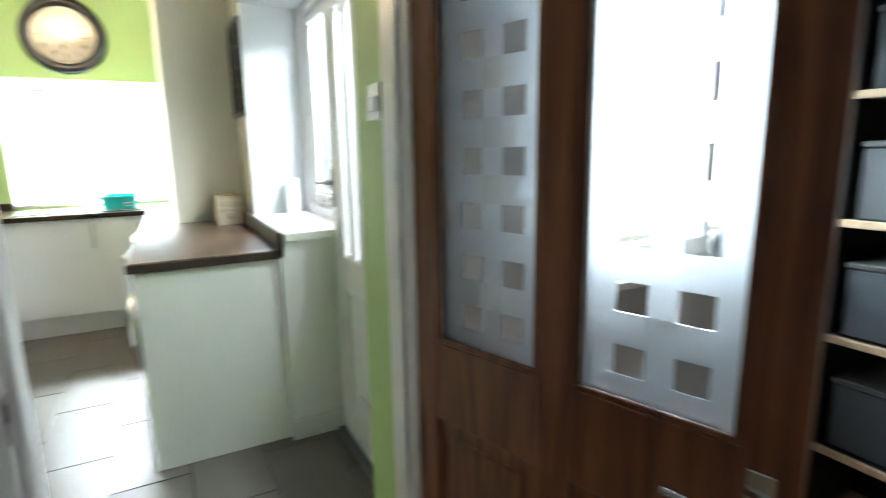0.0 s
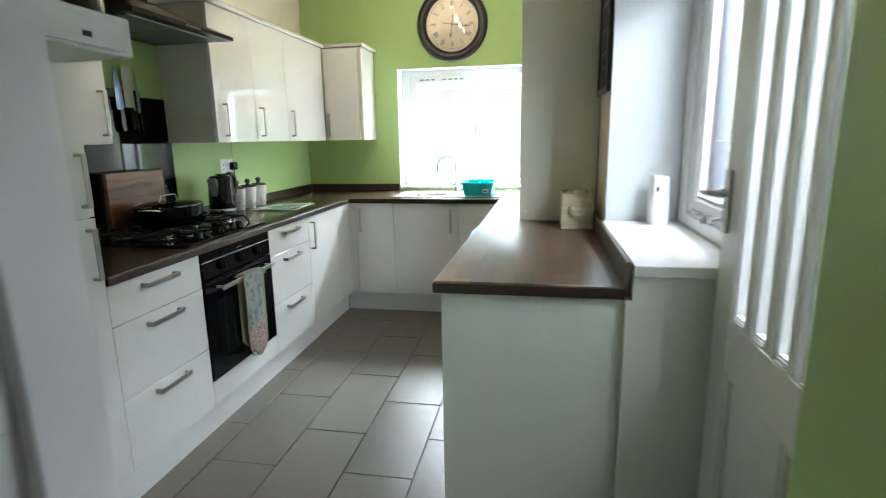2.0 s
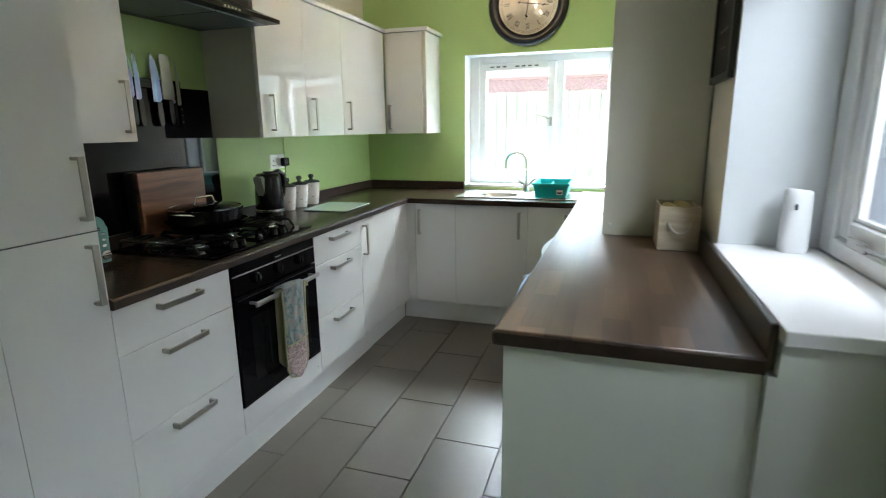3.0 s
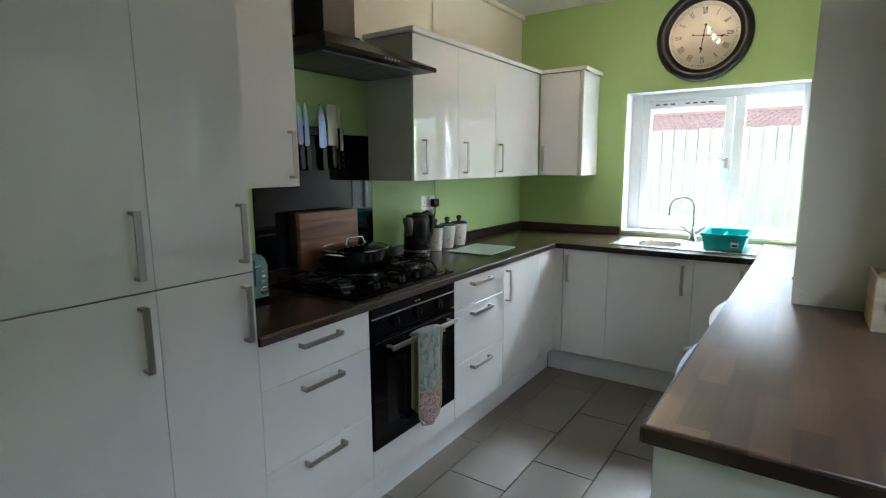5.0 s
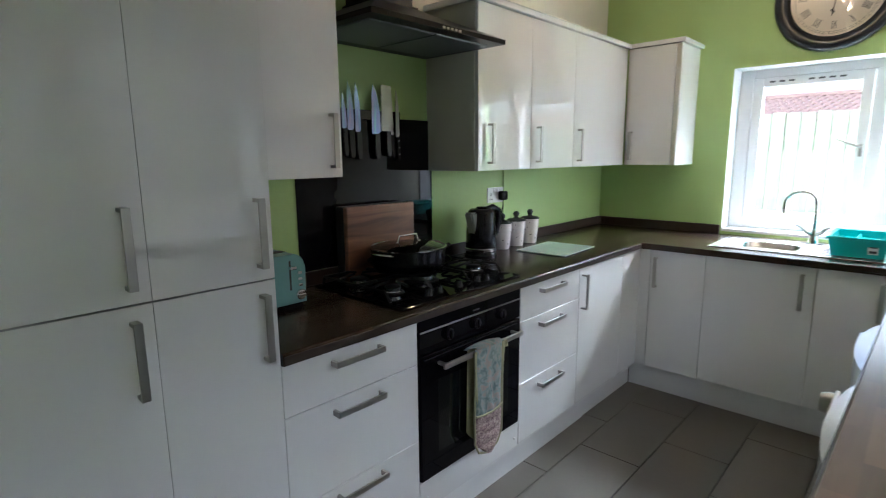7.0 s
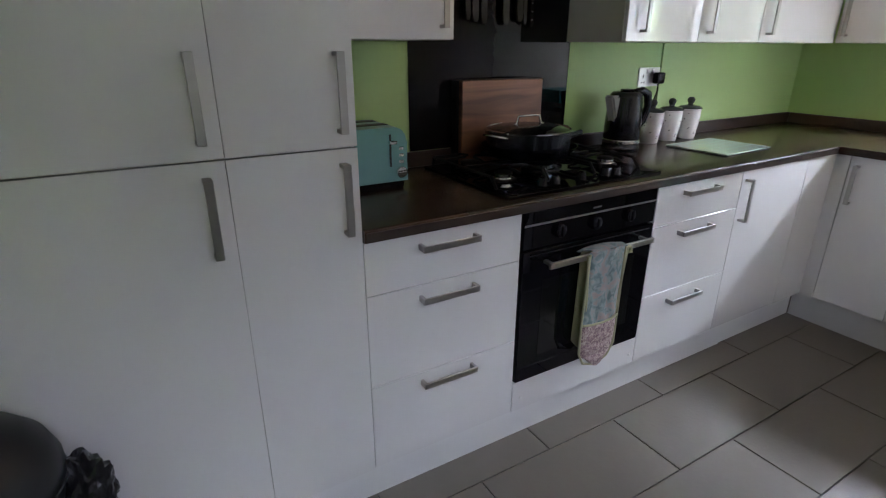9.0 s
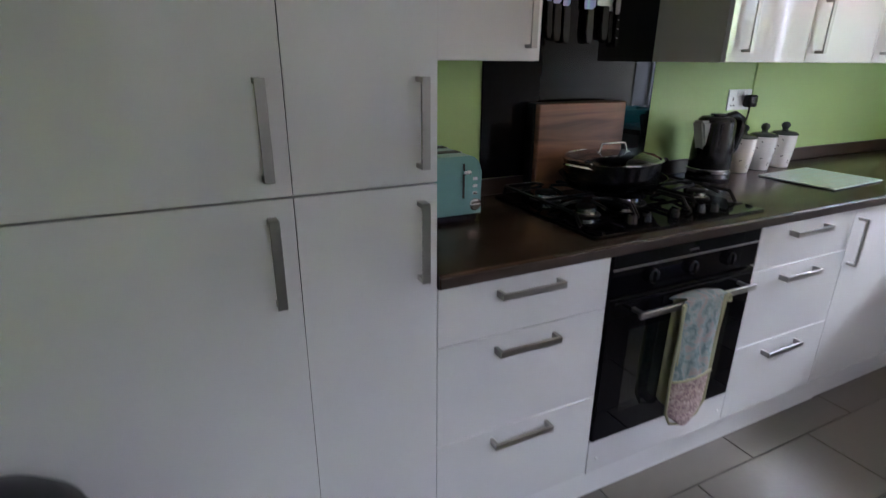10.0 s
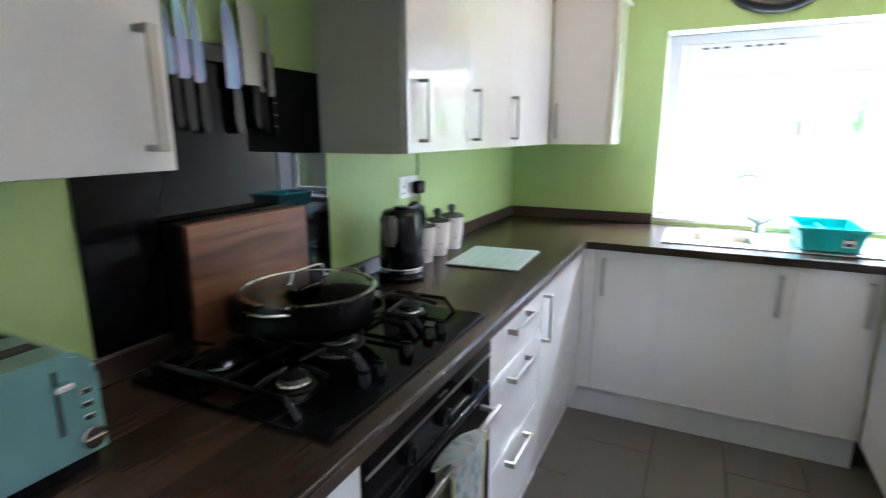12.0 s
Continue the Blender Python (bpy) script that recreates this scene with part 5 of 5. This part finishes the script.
def cloth_material(name, low, high, third, scale):
    m = material(name, low, 0.9, bump=0.0015, bump_scale=160)
    nt = m.node_tree
    b = nt.nodes["Principled BSDF"]
    geo = nt.nodes.new("ShaderNodeNewGeometry")
    no = nt.nodes.new("ShaderNodeTexNoise")
    no.inputs["Scale"].default_value, no.inputs["Detail"].default_value, no.inputs["Distortion"].default_value = scale, 3, 1.5
    nt.links.new(geo.outputs["Position"], no.inputs["Vector"])
    rp = nt.nodes.new("ShaderNodeValToRGB")
    e = rp.color_ramp.elements
    e[0].position, e[0].color = 0.38, (*low, 1)
    e[1].position, e[1].color = 0.62, (*high, 1)
    mid = rp.color_ramp.elements.new(0.5)
    mid.color = (*third, 1)
    nt.links.new(no.outputs[0], rp.inputs[0])
    nt.links.new(rp.outputs[0], b.inputs["Base Color"])
    return m


TEALCLOTH = cloth_material("floral_teal_cloth", (0.15, 0.21, 0.21), (0.36, 0.30, 0.28), (0.28, 0.34, 0.33), 24)
PINKCLOTH = cloth_material("speckled_pink_cloth", (0.16, 0.10, 0.11), (0.52, 0.43, 0.37), (0.34, 0.24, 0.24), 110)
PIPING = material("sage_piping", (0.34, 0.33, 0.20), 0.9, grain=0.2, scale=120)
gl = thing("oven_glove", (0.065, 0.83, 0.716), "quilted floral oven glove hung over the oven's bar", "oven glove")


def glove_sheet(x_of, z0, z1, ya, yb, tip, mat, name):
    bm = bmesh.new()
    nz, ny = 34, 16
    grid = []
    for i in range(nz + 1):
        z = z1 + (z0 - z1) * i / nz
        f = i / nz
        y_a, y_b = ya(f), yb(f)
        row = []
        for j in range(ny + 1):
            g = j / ny
            y = y_a + (y_b - y_a) * g
            zz = z
            if tip:
                zz = z + 0.055 * (f ** 6) * (2 * g - 1) ** 2
            x = x_of + 0.013 * math.sqrt(max(0, 1 - (2 * g - 1) ** 2)) + (0.004 * math.sin(g * 17 + 9 * z + 3 * math.sin(z * 14)) if not tip else 0.0045 * abs(math.sin((z - 0.29) * 72)) - 0.003) * math.sin(math.pi * g)
            row.append((bm.verts.new((x, y, zz)), bm.verts.new((x_of - 0.004, y, zz))))
        grid.append(row)
    for i in range(nz):
        for j in range(ny):
            for s in (0, 1):
                a, b, c, d = grid[i][j][s], grid[i][j + 1][s], grid[i + 1][j + 1][s], grid[i + 1][j][s]
                bm.faces.new((a, b, c, d))
    for i in range(nz):
        for j in (0, ny):
            bm.faces.new((grid[i][j][0], grid[i + 1][j][0], grid[i + 1][j][1], grid[i][j][1]))
    for j in range(ny):
        for i in (0, nz):
            bm.faces.new((grid[i][j][0], grid[i][j + 1][0], grid[i][j + 1][1], grid[i][j][1]))
    return part(name, bm, mat, gl, smooth=60)


glove_sheet(0.064, 0.460, 0.723, lambda f: 0.745 - 0.008 * f, lambda f: 0.905 - 0.005 * f, False, TEALCLOTH, "upper_cloth")
glove_sheet(0.066, 0.285, 0.4595, lambda f: 0.735 + 0.03 * f ** 4, lambda f: 0.902 - 0.03 * f ** 4, True, PINKCLOTH, "hand_cloth")
glove_sheet(0.028, 0.33, 0.716, lambda f: 0.742 - 0.006 * f, lambda f: 0.89, True, PIPING, "back_cloth")
bm = bmesh.new()
tube(bm, [(0.066, 0.742, 0.716), (0.067, 0.734, 0.46), (0.067, 0.737, 0.35), (0.067, 0.760, 0.305), (0.067, 0.818, 0.284), (0.067, 0.876, 0.305), (0.067, 0.902, 0.35), (0.067, 0.903, 0.46), (0.066, 0.906, 0.716)], 0.0045, 8)
part("piping", bm, PIPING, gl, "sage green edge piping", smooth=60)
bm = bmesh.new()
tube(bm, [(0.073, 0.738, 0.462), (0.079, 0.78, 0.459), (0.080, 0.82, 0.458), (0.079, 0.86, 0.460), (0.073, 0.900, 0.464)], 0.004, 8)
part("band", bm, PIPING, gl, "sage green cuff binding", smooth=60)
bm = bmesh.new()
tube(bm, [(0.021, 0.82, 0.712), (0.026, 0.82, 0.722), (0.048, 0.825, 0.726), (0.070, 0.825, 0.720)], 0.012, 10)
bmesh.ops.scale(bm, vec=(1, 6.5, 0.55), verts=bm.verts[:], space=Matrix.Translation((0, -0.823, -0.718)))
part("fold_over_bar", bm, TEALCLOTH, gl, smooth=60)
bm = bmesh.new()
tube(bm, [(0.066, 0.735, 0.712), (0.066, 0.744, 0.58), (0.066, 0.755, 0.45), (0.066, 0.762, 0.36), (0.066, 0.785, 0.31), (0.066, 0.825, 0.286), (0.066, 0.862, 0.31), (0.066, 0.884, 0.37), (0.066, 0.890, 0.45), (0.066, 0.902, 0.58), (0.066, 0.915, 0.712)], 0.005, 8)
part("piping", bm, PIPING, gl, smooth=60)
bm = bmesh.new()
tube(bm, [(0.06, 0.915, 0.712), (0.062, 0.935, 0.705), (0.062, 0.94, 0.685), (0.062, 0.928, 0.69)], 0.006, 8)
part("hanging_loop", bm, PIPING, gl, smooth=60)

# ---- clock ----
CX, CY, CZ, CR = 0.733, 3.038, 2.272, 0.293
ck = thing("wall_clock", (CX, 3.04, CZ), "large round black wall clock with an aged cream dial", "clock")
M = Matrix.Translation((CX, CY, CZ)) @ pose(0, 0, 0, 90)
part("rim", lathe(bmesh.new(), [(CR, 0.0), (CR + 0.002, 0.015), (CR - 0.01, 0.035), (CR - 0.035, 0.045), (CR - 0.06, 0.038), (CR - 0.070, 0.026), (CR - 0.076, 0.022), (CR - 0.078, 0.010)], m=M, steps=72), CLOCKRIM, ck, smooth=50)
part("dial_face", lathe(bmesh.new(), [(CR - 0.074, 0.0105), (0, 0.0105), (0, 0.004), (CR - 0.074, 0.004)], m=M, steps=64), CLOCKFACE, ck)
FR = CR - 0.078


def on_face(bm, r, deg, w, h, lift=0.0112, turn=0.0):
    """A small upright bar on the face at radius r, clockwise angle deg from twelve."""
    a = radians(deg)
    c = Vector((r * math.sin(a), r * math.cos(a), lift))
    m = M @ Matrix.Translation(c) @ Matrix.Rotation(-a + radians(turn), 4, "Z") @ Matrix.Diagonal((w, h, 0.0006, 1))
    bmesh.ops.create_cube(bm, size=1.0, matrix=m)


NUMERALS = {12: "XII", 1: "I", 2: "II", 3: "III", 4: "IIII", 5: "V", 6: "VI", 7: "VII", 8: "VIII", 9: "IX", 10: "X", 11: "XI"}
for n, text in NUMERALS.items():
    bm = bmesh.new()
    widths = {"I": 0.0085, "V": 0.015, "X": 0.016}
    total = sum(widths[c] for c in text)
    s = -total / 2
    a = radians(30 * n)
    R0 = FR * 0.73
    for c in text:
        w = widths[c]
        mid = s + w / 2
        base = M @ Matrix.Rotation(-a, 4, "Z") @ Matrix.Translation((mid, R0, 0.0112))
        bars = {"I": [(0, 0, 0.0035)], "V": [(-0.003, 11, 0.0035), (0.003, -11, 0.002)], "X": [(0, 17, 0.0035), (0, -17, 0.002)]}[c]
        for dx, tilt, thick in bars:
            bmesh.ops.create_cube(bm, size=1.0, matrix=base @ Matrix.Translation((dx, 0, 0)) @ Matrix.Rotation(radians(tilt), 4, "Z") @ Matrix.Diagonal((thick, 0.036, 0.0006, 1)))
        s += w
    for e in (-0.019, 0.019):
        bmesh.ops.create_cube(bm, size=1.0, matrix=M @ Matrix.Rotation(-a, 4, "Z") @ Matrix.Translation((0, R0 + e, 0.0112)) @ Matrix.Diagonal((total + 0.002, 0.0014, 0.0006, 1)))
    part("numeral", bm, INK, ck, "black Roman numeral " + text)
bm = bmesh.new()
for k in range(60):
    on_face(bm, FR * 0.91, 6 * k, 0.0018, 0.008 if k % 5 else 0.013)
for r0 in (FR * 0.885, FR * 0.935):
    lathe(bm, [(r0, 0.0112), (r0 + 0.0012, 0.0112), (r0 + 0.0012, 0.0118), (r0, 0.0118)], m=M, steps=72)
part("minute_track", bm, DARKGREY, ck, "thin printed minute track", kind="stuff")
bm = bmesh.new()
on_face(bm, 0.075, 98, 0.004, 0.15, 0.016)
on_face(bm, 0.115, 98, 0.010, 0.022, 0.016, 45)
on_face(bm, 0.035, 278, 0.004, 0.07, 0.016)
on_face(bm, 0.065, 278, 0.011, 0.014, 0.016, 45)
part("minute_hand", bm, INK, ck)
bm = bmesh.new()
on_face(bm, 0.055, 188, 0.005, 0.11, 0.0145)
on_face(bm, 0.085, 188, 0.013, 0.024, 0.0145, 45)
on_face(bm, 0.035, 8, 0.005, 0.07, 0.0145)
on_face(bm, 0.066, 8, 0.012, 0.014, 0.0145, 45)
lathe(bm, [(0.007, 0.012), (0.007, 0.018), (0, 0.018)], m=M, steps=16)
part("hour_hand", bm, INK, ck)
cg = part("cover_glass", lathe(bmesh.new(), [(0, 0.0235), (CR - 0.074, 0.0235), (CR - 0.074, 0.0215), (0, 0.0215)], m=M, steps=64), CLEAR, ck)
cg.visible_shadow = False

# ---- ceiling spots ----
cl = thing("ceiling_light", (0.62, 1.78, 2.60), "three lit warm spots on a steel ceiling bar", "ceiling light")
part("bar", one(0.605, 0.635, 1.44, 2.12, 2.578, 2.5995, 0.004), CHROME, cl)
WARM = bpy.data.materials.new("warm_bulb")
WARM.use_nodes = True
WARM.node_tree.nodes["Principled BSDF"].inputs["Emission Color"].default_value = (1.0, 0.72, 0.42, 1)
WARM.node_tree.nodes["Principled BSDF"].inputs["Emission Strength"].default_value = 85.0
for y in (1.50, 1.78, 2.05):
    s = part("spot_head", lathe(bmesh.new(), [(0, 0.08), (0.02, 0.08), (0.028, 0.06), (0.03, 0.03), (0.027, 0.03)], (0.62, y, 2.498), 24), CHROME, cl, smooth=50)
    part("bulb", lathe(bmesh.new(), [(0, -0.012), (0.008, -0.009), (0.012, 0.0), (0.011, 0.012), (0.008, 0.034), (0, 0.04)], (0.62, y, 2.498), 20), WARM, s, "glowing warm bulb", smooth=60)

# ---- by the side window ----
fb = thing("picture_frame", (1.758, 1.09, 1.56), "black framed chalkboard picture hung on the cream wall", "picture")
part("frame", boxes((1.738, 1.7585, 0.955, 1.325, 1.545, 1.57), (1.738, 1.7585, 0.955, 1.325, 2.05, 2.075), (1.738, 1.7585, 0.955, 0.98, 1.57, 2.05), (1.738, 1.7585, 1.30, 1.325, 1.57, 2.05), bevel=0.002), BLACKENAMEL, fb)
part("board", one(1.746, 1.757, 0.98, 1.30, 1.57, 2.05), material("chalkboard", (0.03, 0.03, 0.032), 0.7, grain=0.3, scale=12), fb)
part("chalk_marks", boxes((1.7448, 1.7455, 1.04, 1.24, 1.93, 1.945), (1.7448, 1.7455, 1.08, 1.2, 1.82, 1.83), (1.7448, 1.7455, 1.06, 1.22, 1.72, 1.728), (1.7448, 1.7455, 1.1, 1.18, 1.66, 1.666)), DARKGREY, fb, "unreadable pale chalk lines", kind="stuff")
af = thing("air_freshener", (1.960, 0.835, 0.983), "white plastic automatic air freshener on the window sill", "air freshener")
FX, FY, FZ = 1.960, 0.838, 0.9835
bm = bmesh.new()
levels = []
for z, hx, hy in ((0.0, 0.040, 0.034), (0.012, 0.0425, 0.036), (0.09, 0.0415, 0.035), (0.17, 0.039, 0.033), (0.198, 0.038, 0.032), (0.206, 0.034, 0.028)):
    loop = []
    for k in range(28):
        a = 2 * math.pi * k / 28
        x, y = hx * math.copysign(abs(math.cos(a)) ** 0.75, math.cos(a)), hy * math.copysign(abs(math.sin(a)) ** 0.75, math.sin(a))
        loop.append(bm.verts.new((FX + x, FY + y, FZ + z - (0.11 * x + 0.10 * (y + 0.03)) * (z / 0.2) ** 3)))
    levels.append(loop)
for a, b in zip(levels, levels[1:]):
    for k in range(28):
        bm.faces.new((a[k], a[(k + 1) % 28], b[(k + 1) % 28], b[k]))
bm.faces.new(levels[0][::-1])
bm.faces.new(levels[-1])
part("case", bm, WHITEPLASTIC, af, smooth=45)
m = Matrix.Translation((FX - 0.014, FY - 0.0335, FZ + 0.150)) @ pose(0, 0, 0, 90)
part("nozzle_surround", lathe(bmesh.new(), [(0.015, -0.004), (0.015, 0.003), (0.010, 0.004), (0.009, 0.001), (0, 0.001)], m=m @ Matrix.Diagonal((0.8, 1.25, 1, 1)), steps=24), WHITEPLASTIC, af, smooth=45)
part("nozzle_slot", one(FX - 0.017, FX - 0.009, FY - 0.0385, FY - 0.0360, FZ + 0.141, FZ + 0.160, 0.001), INK, af, "dark spray opening")
cb = thing("wooden_crate", (1.645, 1.19, 0.911), "pale whitewashed wooden crate with a rope handle, holding potatoes", "storage box")
X0, X1, Y0, Y1, Z0, Z1 = 1.572, 1.7215, 1.085, 1.30, 0.9115, 1.084
part("side", one(X0, X1, Y0, Y0 + 0.009, Z0, Z1, 0.0015), PALEWOOD, cb)
part("side", one(X0, X1, Y1 - 0.009, Y1, Z0, Z1, 0.0015), PALEWOOD, cb)
part("side", one(X0, X0 + 0.009, Y0 + 0.0095, Y1 - 0.0095, Z0, Z1, 0.0015), PALEWOOD, cb)
part("side", one(X1 - 0.009, X1, Y0 + 0.0095, Y1 - 0.0095, Z0, Z1, 0.0015), PALEWOOD, cb)
part("bottom", one(X0 + 0.0095, X1 - 0.0095, Y0 + 0.0095, Y1 - 0.0095, Z0, Z0 + 0.008), PALEWOOD, cb)
bm = bmesh.new()
tube(bm, [(1.610, Y0 - 0.001, 1.02), (1.613, Y0 - 0.014, 1.005), (1.630, Y0 - 0.018, 0.985), (1.650, Y0 - 0.018, 0.980), (1.672, Y0 - 0.018, 0.988), (1.684, Y0 - 0.014, 1.008), (1.686, Y0 - 0.001, 1.022)], 0.0052, 8)
part("rope_handle", bm, material("rope", (0.50, 0.47, 0.38), 0.9, grain=0.3, scale=200, bump=0.002), cb, smooth=60)
POTATO = material("potato_skin", (0.52, 0.40, 0.18), 0.7, grain=0.15, scale=60, bump=0.001)
rr = random.Random(11)
for x, y, z, r in ((1.62, 1.13, 1.045, 0.034), (1.67, 1.16, 1.05, 0.036), (1.615, 1.20, 1.04, 0.035), (1.665, 1.24, 1.043, 0.037), (1.64, 1.18, 1.0, 0.05), (1.64, 1.24, 0.97, 0.045), (1.64, 1.13, 0.96, 0.035)):
    p = bmesh.new()
    bmesh.ops.create_icosphere(p, subdivisions=3, radius=r, matrix=Matrix.Translation((x, y, z + 0.014)) @ pose(0, 0, 0, rr.uniform(0, 90), rr.uniform(0, 90), 0) @ Matrix.Diagonal((1.0, 0.82, 0.8, 1)))
    for v in p.verts:
        v.co += v.normal * 0.003 * noise.noise(v.co * 30)
    lone("potato", p, POTATO, "yellow potato lying in the wooden crate", "potato", smooth=60, group="potatoes in the crate")
sw = thing("light_switch", (1.80, -0.950, 1.46), "brushed metal double light switch on the green wall", "light switch")
part("face_plate", one(1.792, 1.7995, -0.999, -0.905, 1.412, 1.504, 0.0015), SOCKET, sw)
part("rocker", one(1.784, 1.7925, -0.985, -0.958, 1.432, 1.472, 0.003), WHITEPLASTIC, sw)
part("rocker", one(1.786, 1.7925, -0.948, -0.921, 1.432, 1.472, 0.003), WHITEPLASTIC, sw)

# ---- shelf inside the doorway ----
sh = thing("wall_shelf", (0.88, -0.98, 1.46), "slim white wooden shelf with a drawer holding spice jars", "shelf")
part("shelf_box", one(0.802, 0.953, -1.074, -0.886, 1.461, 1.507, 0.002), GLOSS_TRIM, sh)
part("drawer_front", one(0.9535, 0.957, -1.070, -0.902, 1.466, 1.499, 0.0012), GLOSS_TRIM, sh)
part("finger_notch", one(0.9568, 0.9578, -0.965, -0.953, 1.475, 1.481), INK, sh)
for n, (x, y, c) in enumerate(((0.925, -0.925, (0.07, 0.03, 0.02)), (0.90, -1.0, (0.30, 0.10, 0.04)))):
    j = thing("spice_jar", (x, y, 1.5075), ("clear spice jar with dark brown contents on the slim shelf", "clear spice jar with red powder on the slim shelf")[n], "jar", "spice jars")
    part("contents", lathe(bmesh.new(), [(0, 0.003), (0.019, 0.003), (0.019, 0.06), (0, 0.06)], (x, y, 1.508), 20), material("spice", c, 0.9, grain=0.3), j, smooth=40)
    g = part("glass_body", lathe(bmesh.new(), [(0, 0), (0.022, 0), (0.022, 0.072), (0.017, 0.08), (0.016, 0.08), (0.020, 0.07), (0.020, 0.002), (0, 0.002)], (x, y, 1.508), 24), CLEAR, j, smooth=40)
    g.visible_shadow = False
    part("jar_cap", lathe(bmesh.new(), [(0.019, 0), (0.019, 0.018), (0, 0.019)], (x, y, 1.588), 20), material("red_cap", (0.20, 0.03, 0.03), 0.4), j, smooth=40)

# ---- bin ----
bn = thing("pedal_bin", (0.155, -0.83, 0.0), "black plastic bin with a domed lid and a bin bag showing", "bin")
part("bin_body", lathe(bmesh.new(), [(0, 0), (0.13, 0), (0.135, 0.01), (0.155, 0.60), (0.152, 0.60), (0, 0.59)], (0.155, -0.83, 0.0), 44), BINBLACK, bn, smooth=40)
part("bin_lid", lathe(bmesh.new(), [(0.158, 0.601), (0.163, 0.606), (0.163, 0.632), (0.15, 0.672), (0.12, 0.708), (0.07, 0.733), (0, 0.742)], (0.155, -0.83, 0.0), 44), BINBLACK, bn, "glossy domed lid", smooth=45)
bm = bmesh.new()
bmesh.ops.create_icosphere(bm, subdivisions=4, radius=1.0)
for v in bm.verts:
    d = v.co.copy()
    crease = abs(noise.noise(d * 1.7 + Vector((3, 1, 7)))) * 1.3 + abs(noise.noise(d * 4.1)) * 0.55
    r = 0.80 + crease * 0.6
    v.co = Vector((0.135 + 0.052 * d.x * r, -0.652 + 0.046 * d.y * r, 0.520 + 0.092 * d.z * r))
part("bin_bag", bm, material("bin_bag_plastic", (0.012, 0.012, 0.015), 0.22, grain=0.2), bn, "crumpled black bin bag edge")
part("lid_seam", lathe(bmesh.new(), [(0.1635, 0.598), (0.165, 0.600), (0.165, 0.604), (0.1635, 0.606)], (0.155, -0.83, 0.0), 44), BLACKENAMEL, bn)

# ---- adjoining room ----
w3 = thing("window_3", (2.87, -1.17, 0.98), "white framed window of the adjoining room", "window", kind="structure")
part("window_frame", boxes((2.28, 2.34, -1.17, -1.11, 0.98, 2.15), (3.39, 3.45, -1.17, -1.11, 0.98, 2.15), (2.34, 3.39, -1.17, -1.11, 0.98, 1.04), (2.34, 3.39, -1.17, -1.11, 2.09, 2.15), (2.84, 2.89, -1.17, -1.11, 1.04, 2.09), bevel=0.003), UPVC, w3)
for a, b in ((2.34, 2.84), (2.89, 3.39)):
    p = part("pane", one(a, b, -1.142, -1.137, 1.04, 2.09), CLEAR, w3)
    p.visible_shadow = False
setting("window_ledge_room", one(2.25, 3.48, -1.30, -1.203, 0.955, 0.978, 0.003), GLOSS_TRIM, "white painted window ledge of the adjoining room")
cu = bmesh.new()
out = [(2.72 + 0.0155 * k + 0.0, -1.255 + 0.018 * math.sin(k * 1.1)) for k in range(30)]
prism(cu, out + [(x, y - 0.006) for x, y in reversed(out)], 1.46, 2.30)
for v in cu.verts:
    if v.co.z < 1.5:
        v.co.x = 3.17 + (v.co.x - 3.17) * 0.45
lone("curtain", cu, PURPLE, "dark purple curtain drawn aside at the room window", "curtain", smooth=60)
bm = bmesh.new()
bmesh.ops.create_icosphere(bm, subdivisions=3, radius=0.09, matrix=Matrix.Translation((2.85, -1.26, 1.03)) @ Matrix.Diagonal((1.0, 0.42, 0.58, 1)))
lone("ornament", bm, DARKGREY, "rounded dark ornament on the room window ledge", "ornament", smooth=60)
su = thing("shelving_unit", (3.35, -1.9, 0.0), "black shelving unit with pale wood shelf edges and dark boxes", "shelving")
part("side_panel", one(3.22, 3.55, -1.395, -1.375, 0.0, 1.95), BLACKENAMEL, su)
part("side_panel", one(3.22, 3.55, -2.60, -2.58, 0.0, 1.95), BLACKENAMEL, su)
part("back_panel", one(3.552, 3.56, -2.60, -1.375, 0.0, 1.95), BLACKENAMEL, su)
for z in (0.30, 0.70, 1.09, 1.49, 1.93):
    s = part("shelf_board", one(3.225, 3.55, -2.579, -1.396, z - 0.018, z), BLACKENAMEL, su)
    part("shelf_edge", one(3.205, 3.2245, -2.60, -1.375, z - 0.02, z + 0.004, 0.002), SHELFWOOD, s, "pale wood shelf edge")
for n, z in enumerate((0.3015, 0.7015, 1.0915, 1.4915)):
    for k in range(3):
        y = -1.42 - 0.385 * k
        b = thing("storage_box", (3.38, y - 0.16, z), "dark grey storage box on the black shelving", "storage box", "boxes on the shelving")
        part("box_body", one(3.25, 3.53, y - 0.34, y, z, z + 0.23, 0.006), material("slate_box", (0.075, 0.088, 0.105), 0.5, grain=0.15) if k == n == 0 else bpy.data.materials["slate_box"], b)
        part("box_lid", one(3.245, 3.535, y - 0.345, y + 0.005, z + 0.2305, z + 0.25, 0.004), DARKGREY, b)

# ---- pieces last: floor tiles ----
floor_ob = bpy.data.objects["floor"]
for x, y, me in TILES:
    t = new("tile", me)
    t.parent = floor_ob
    t.location = (x, y, 0)
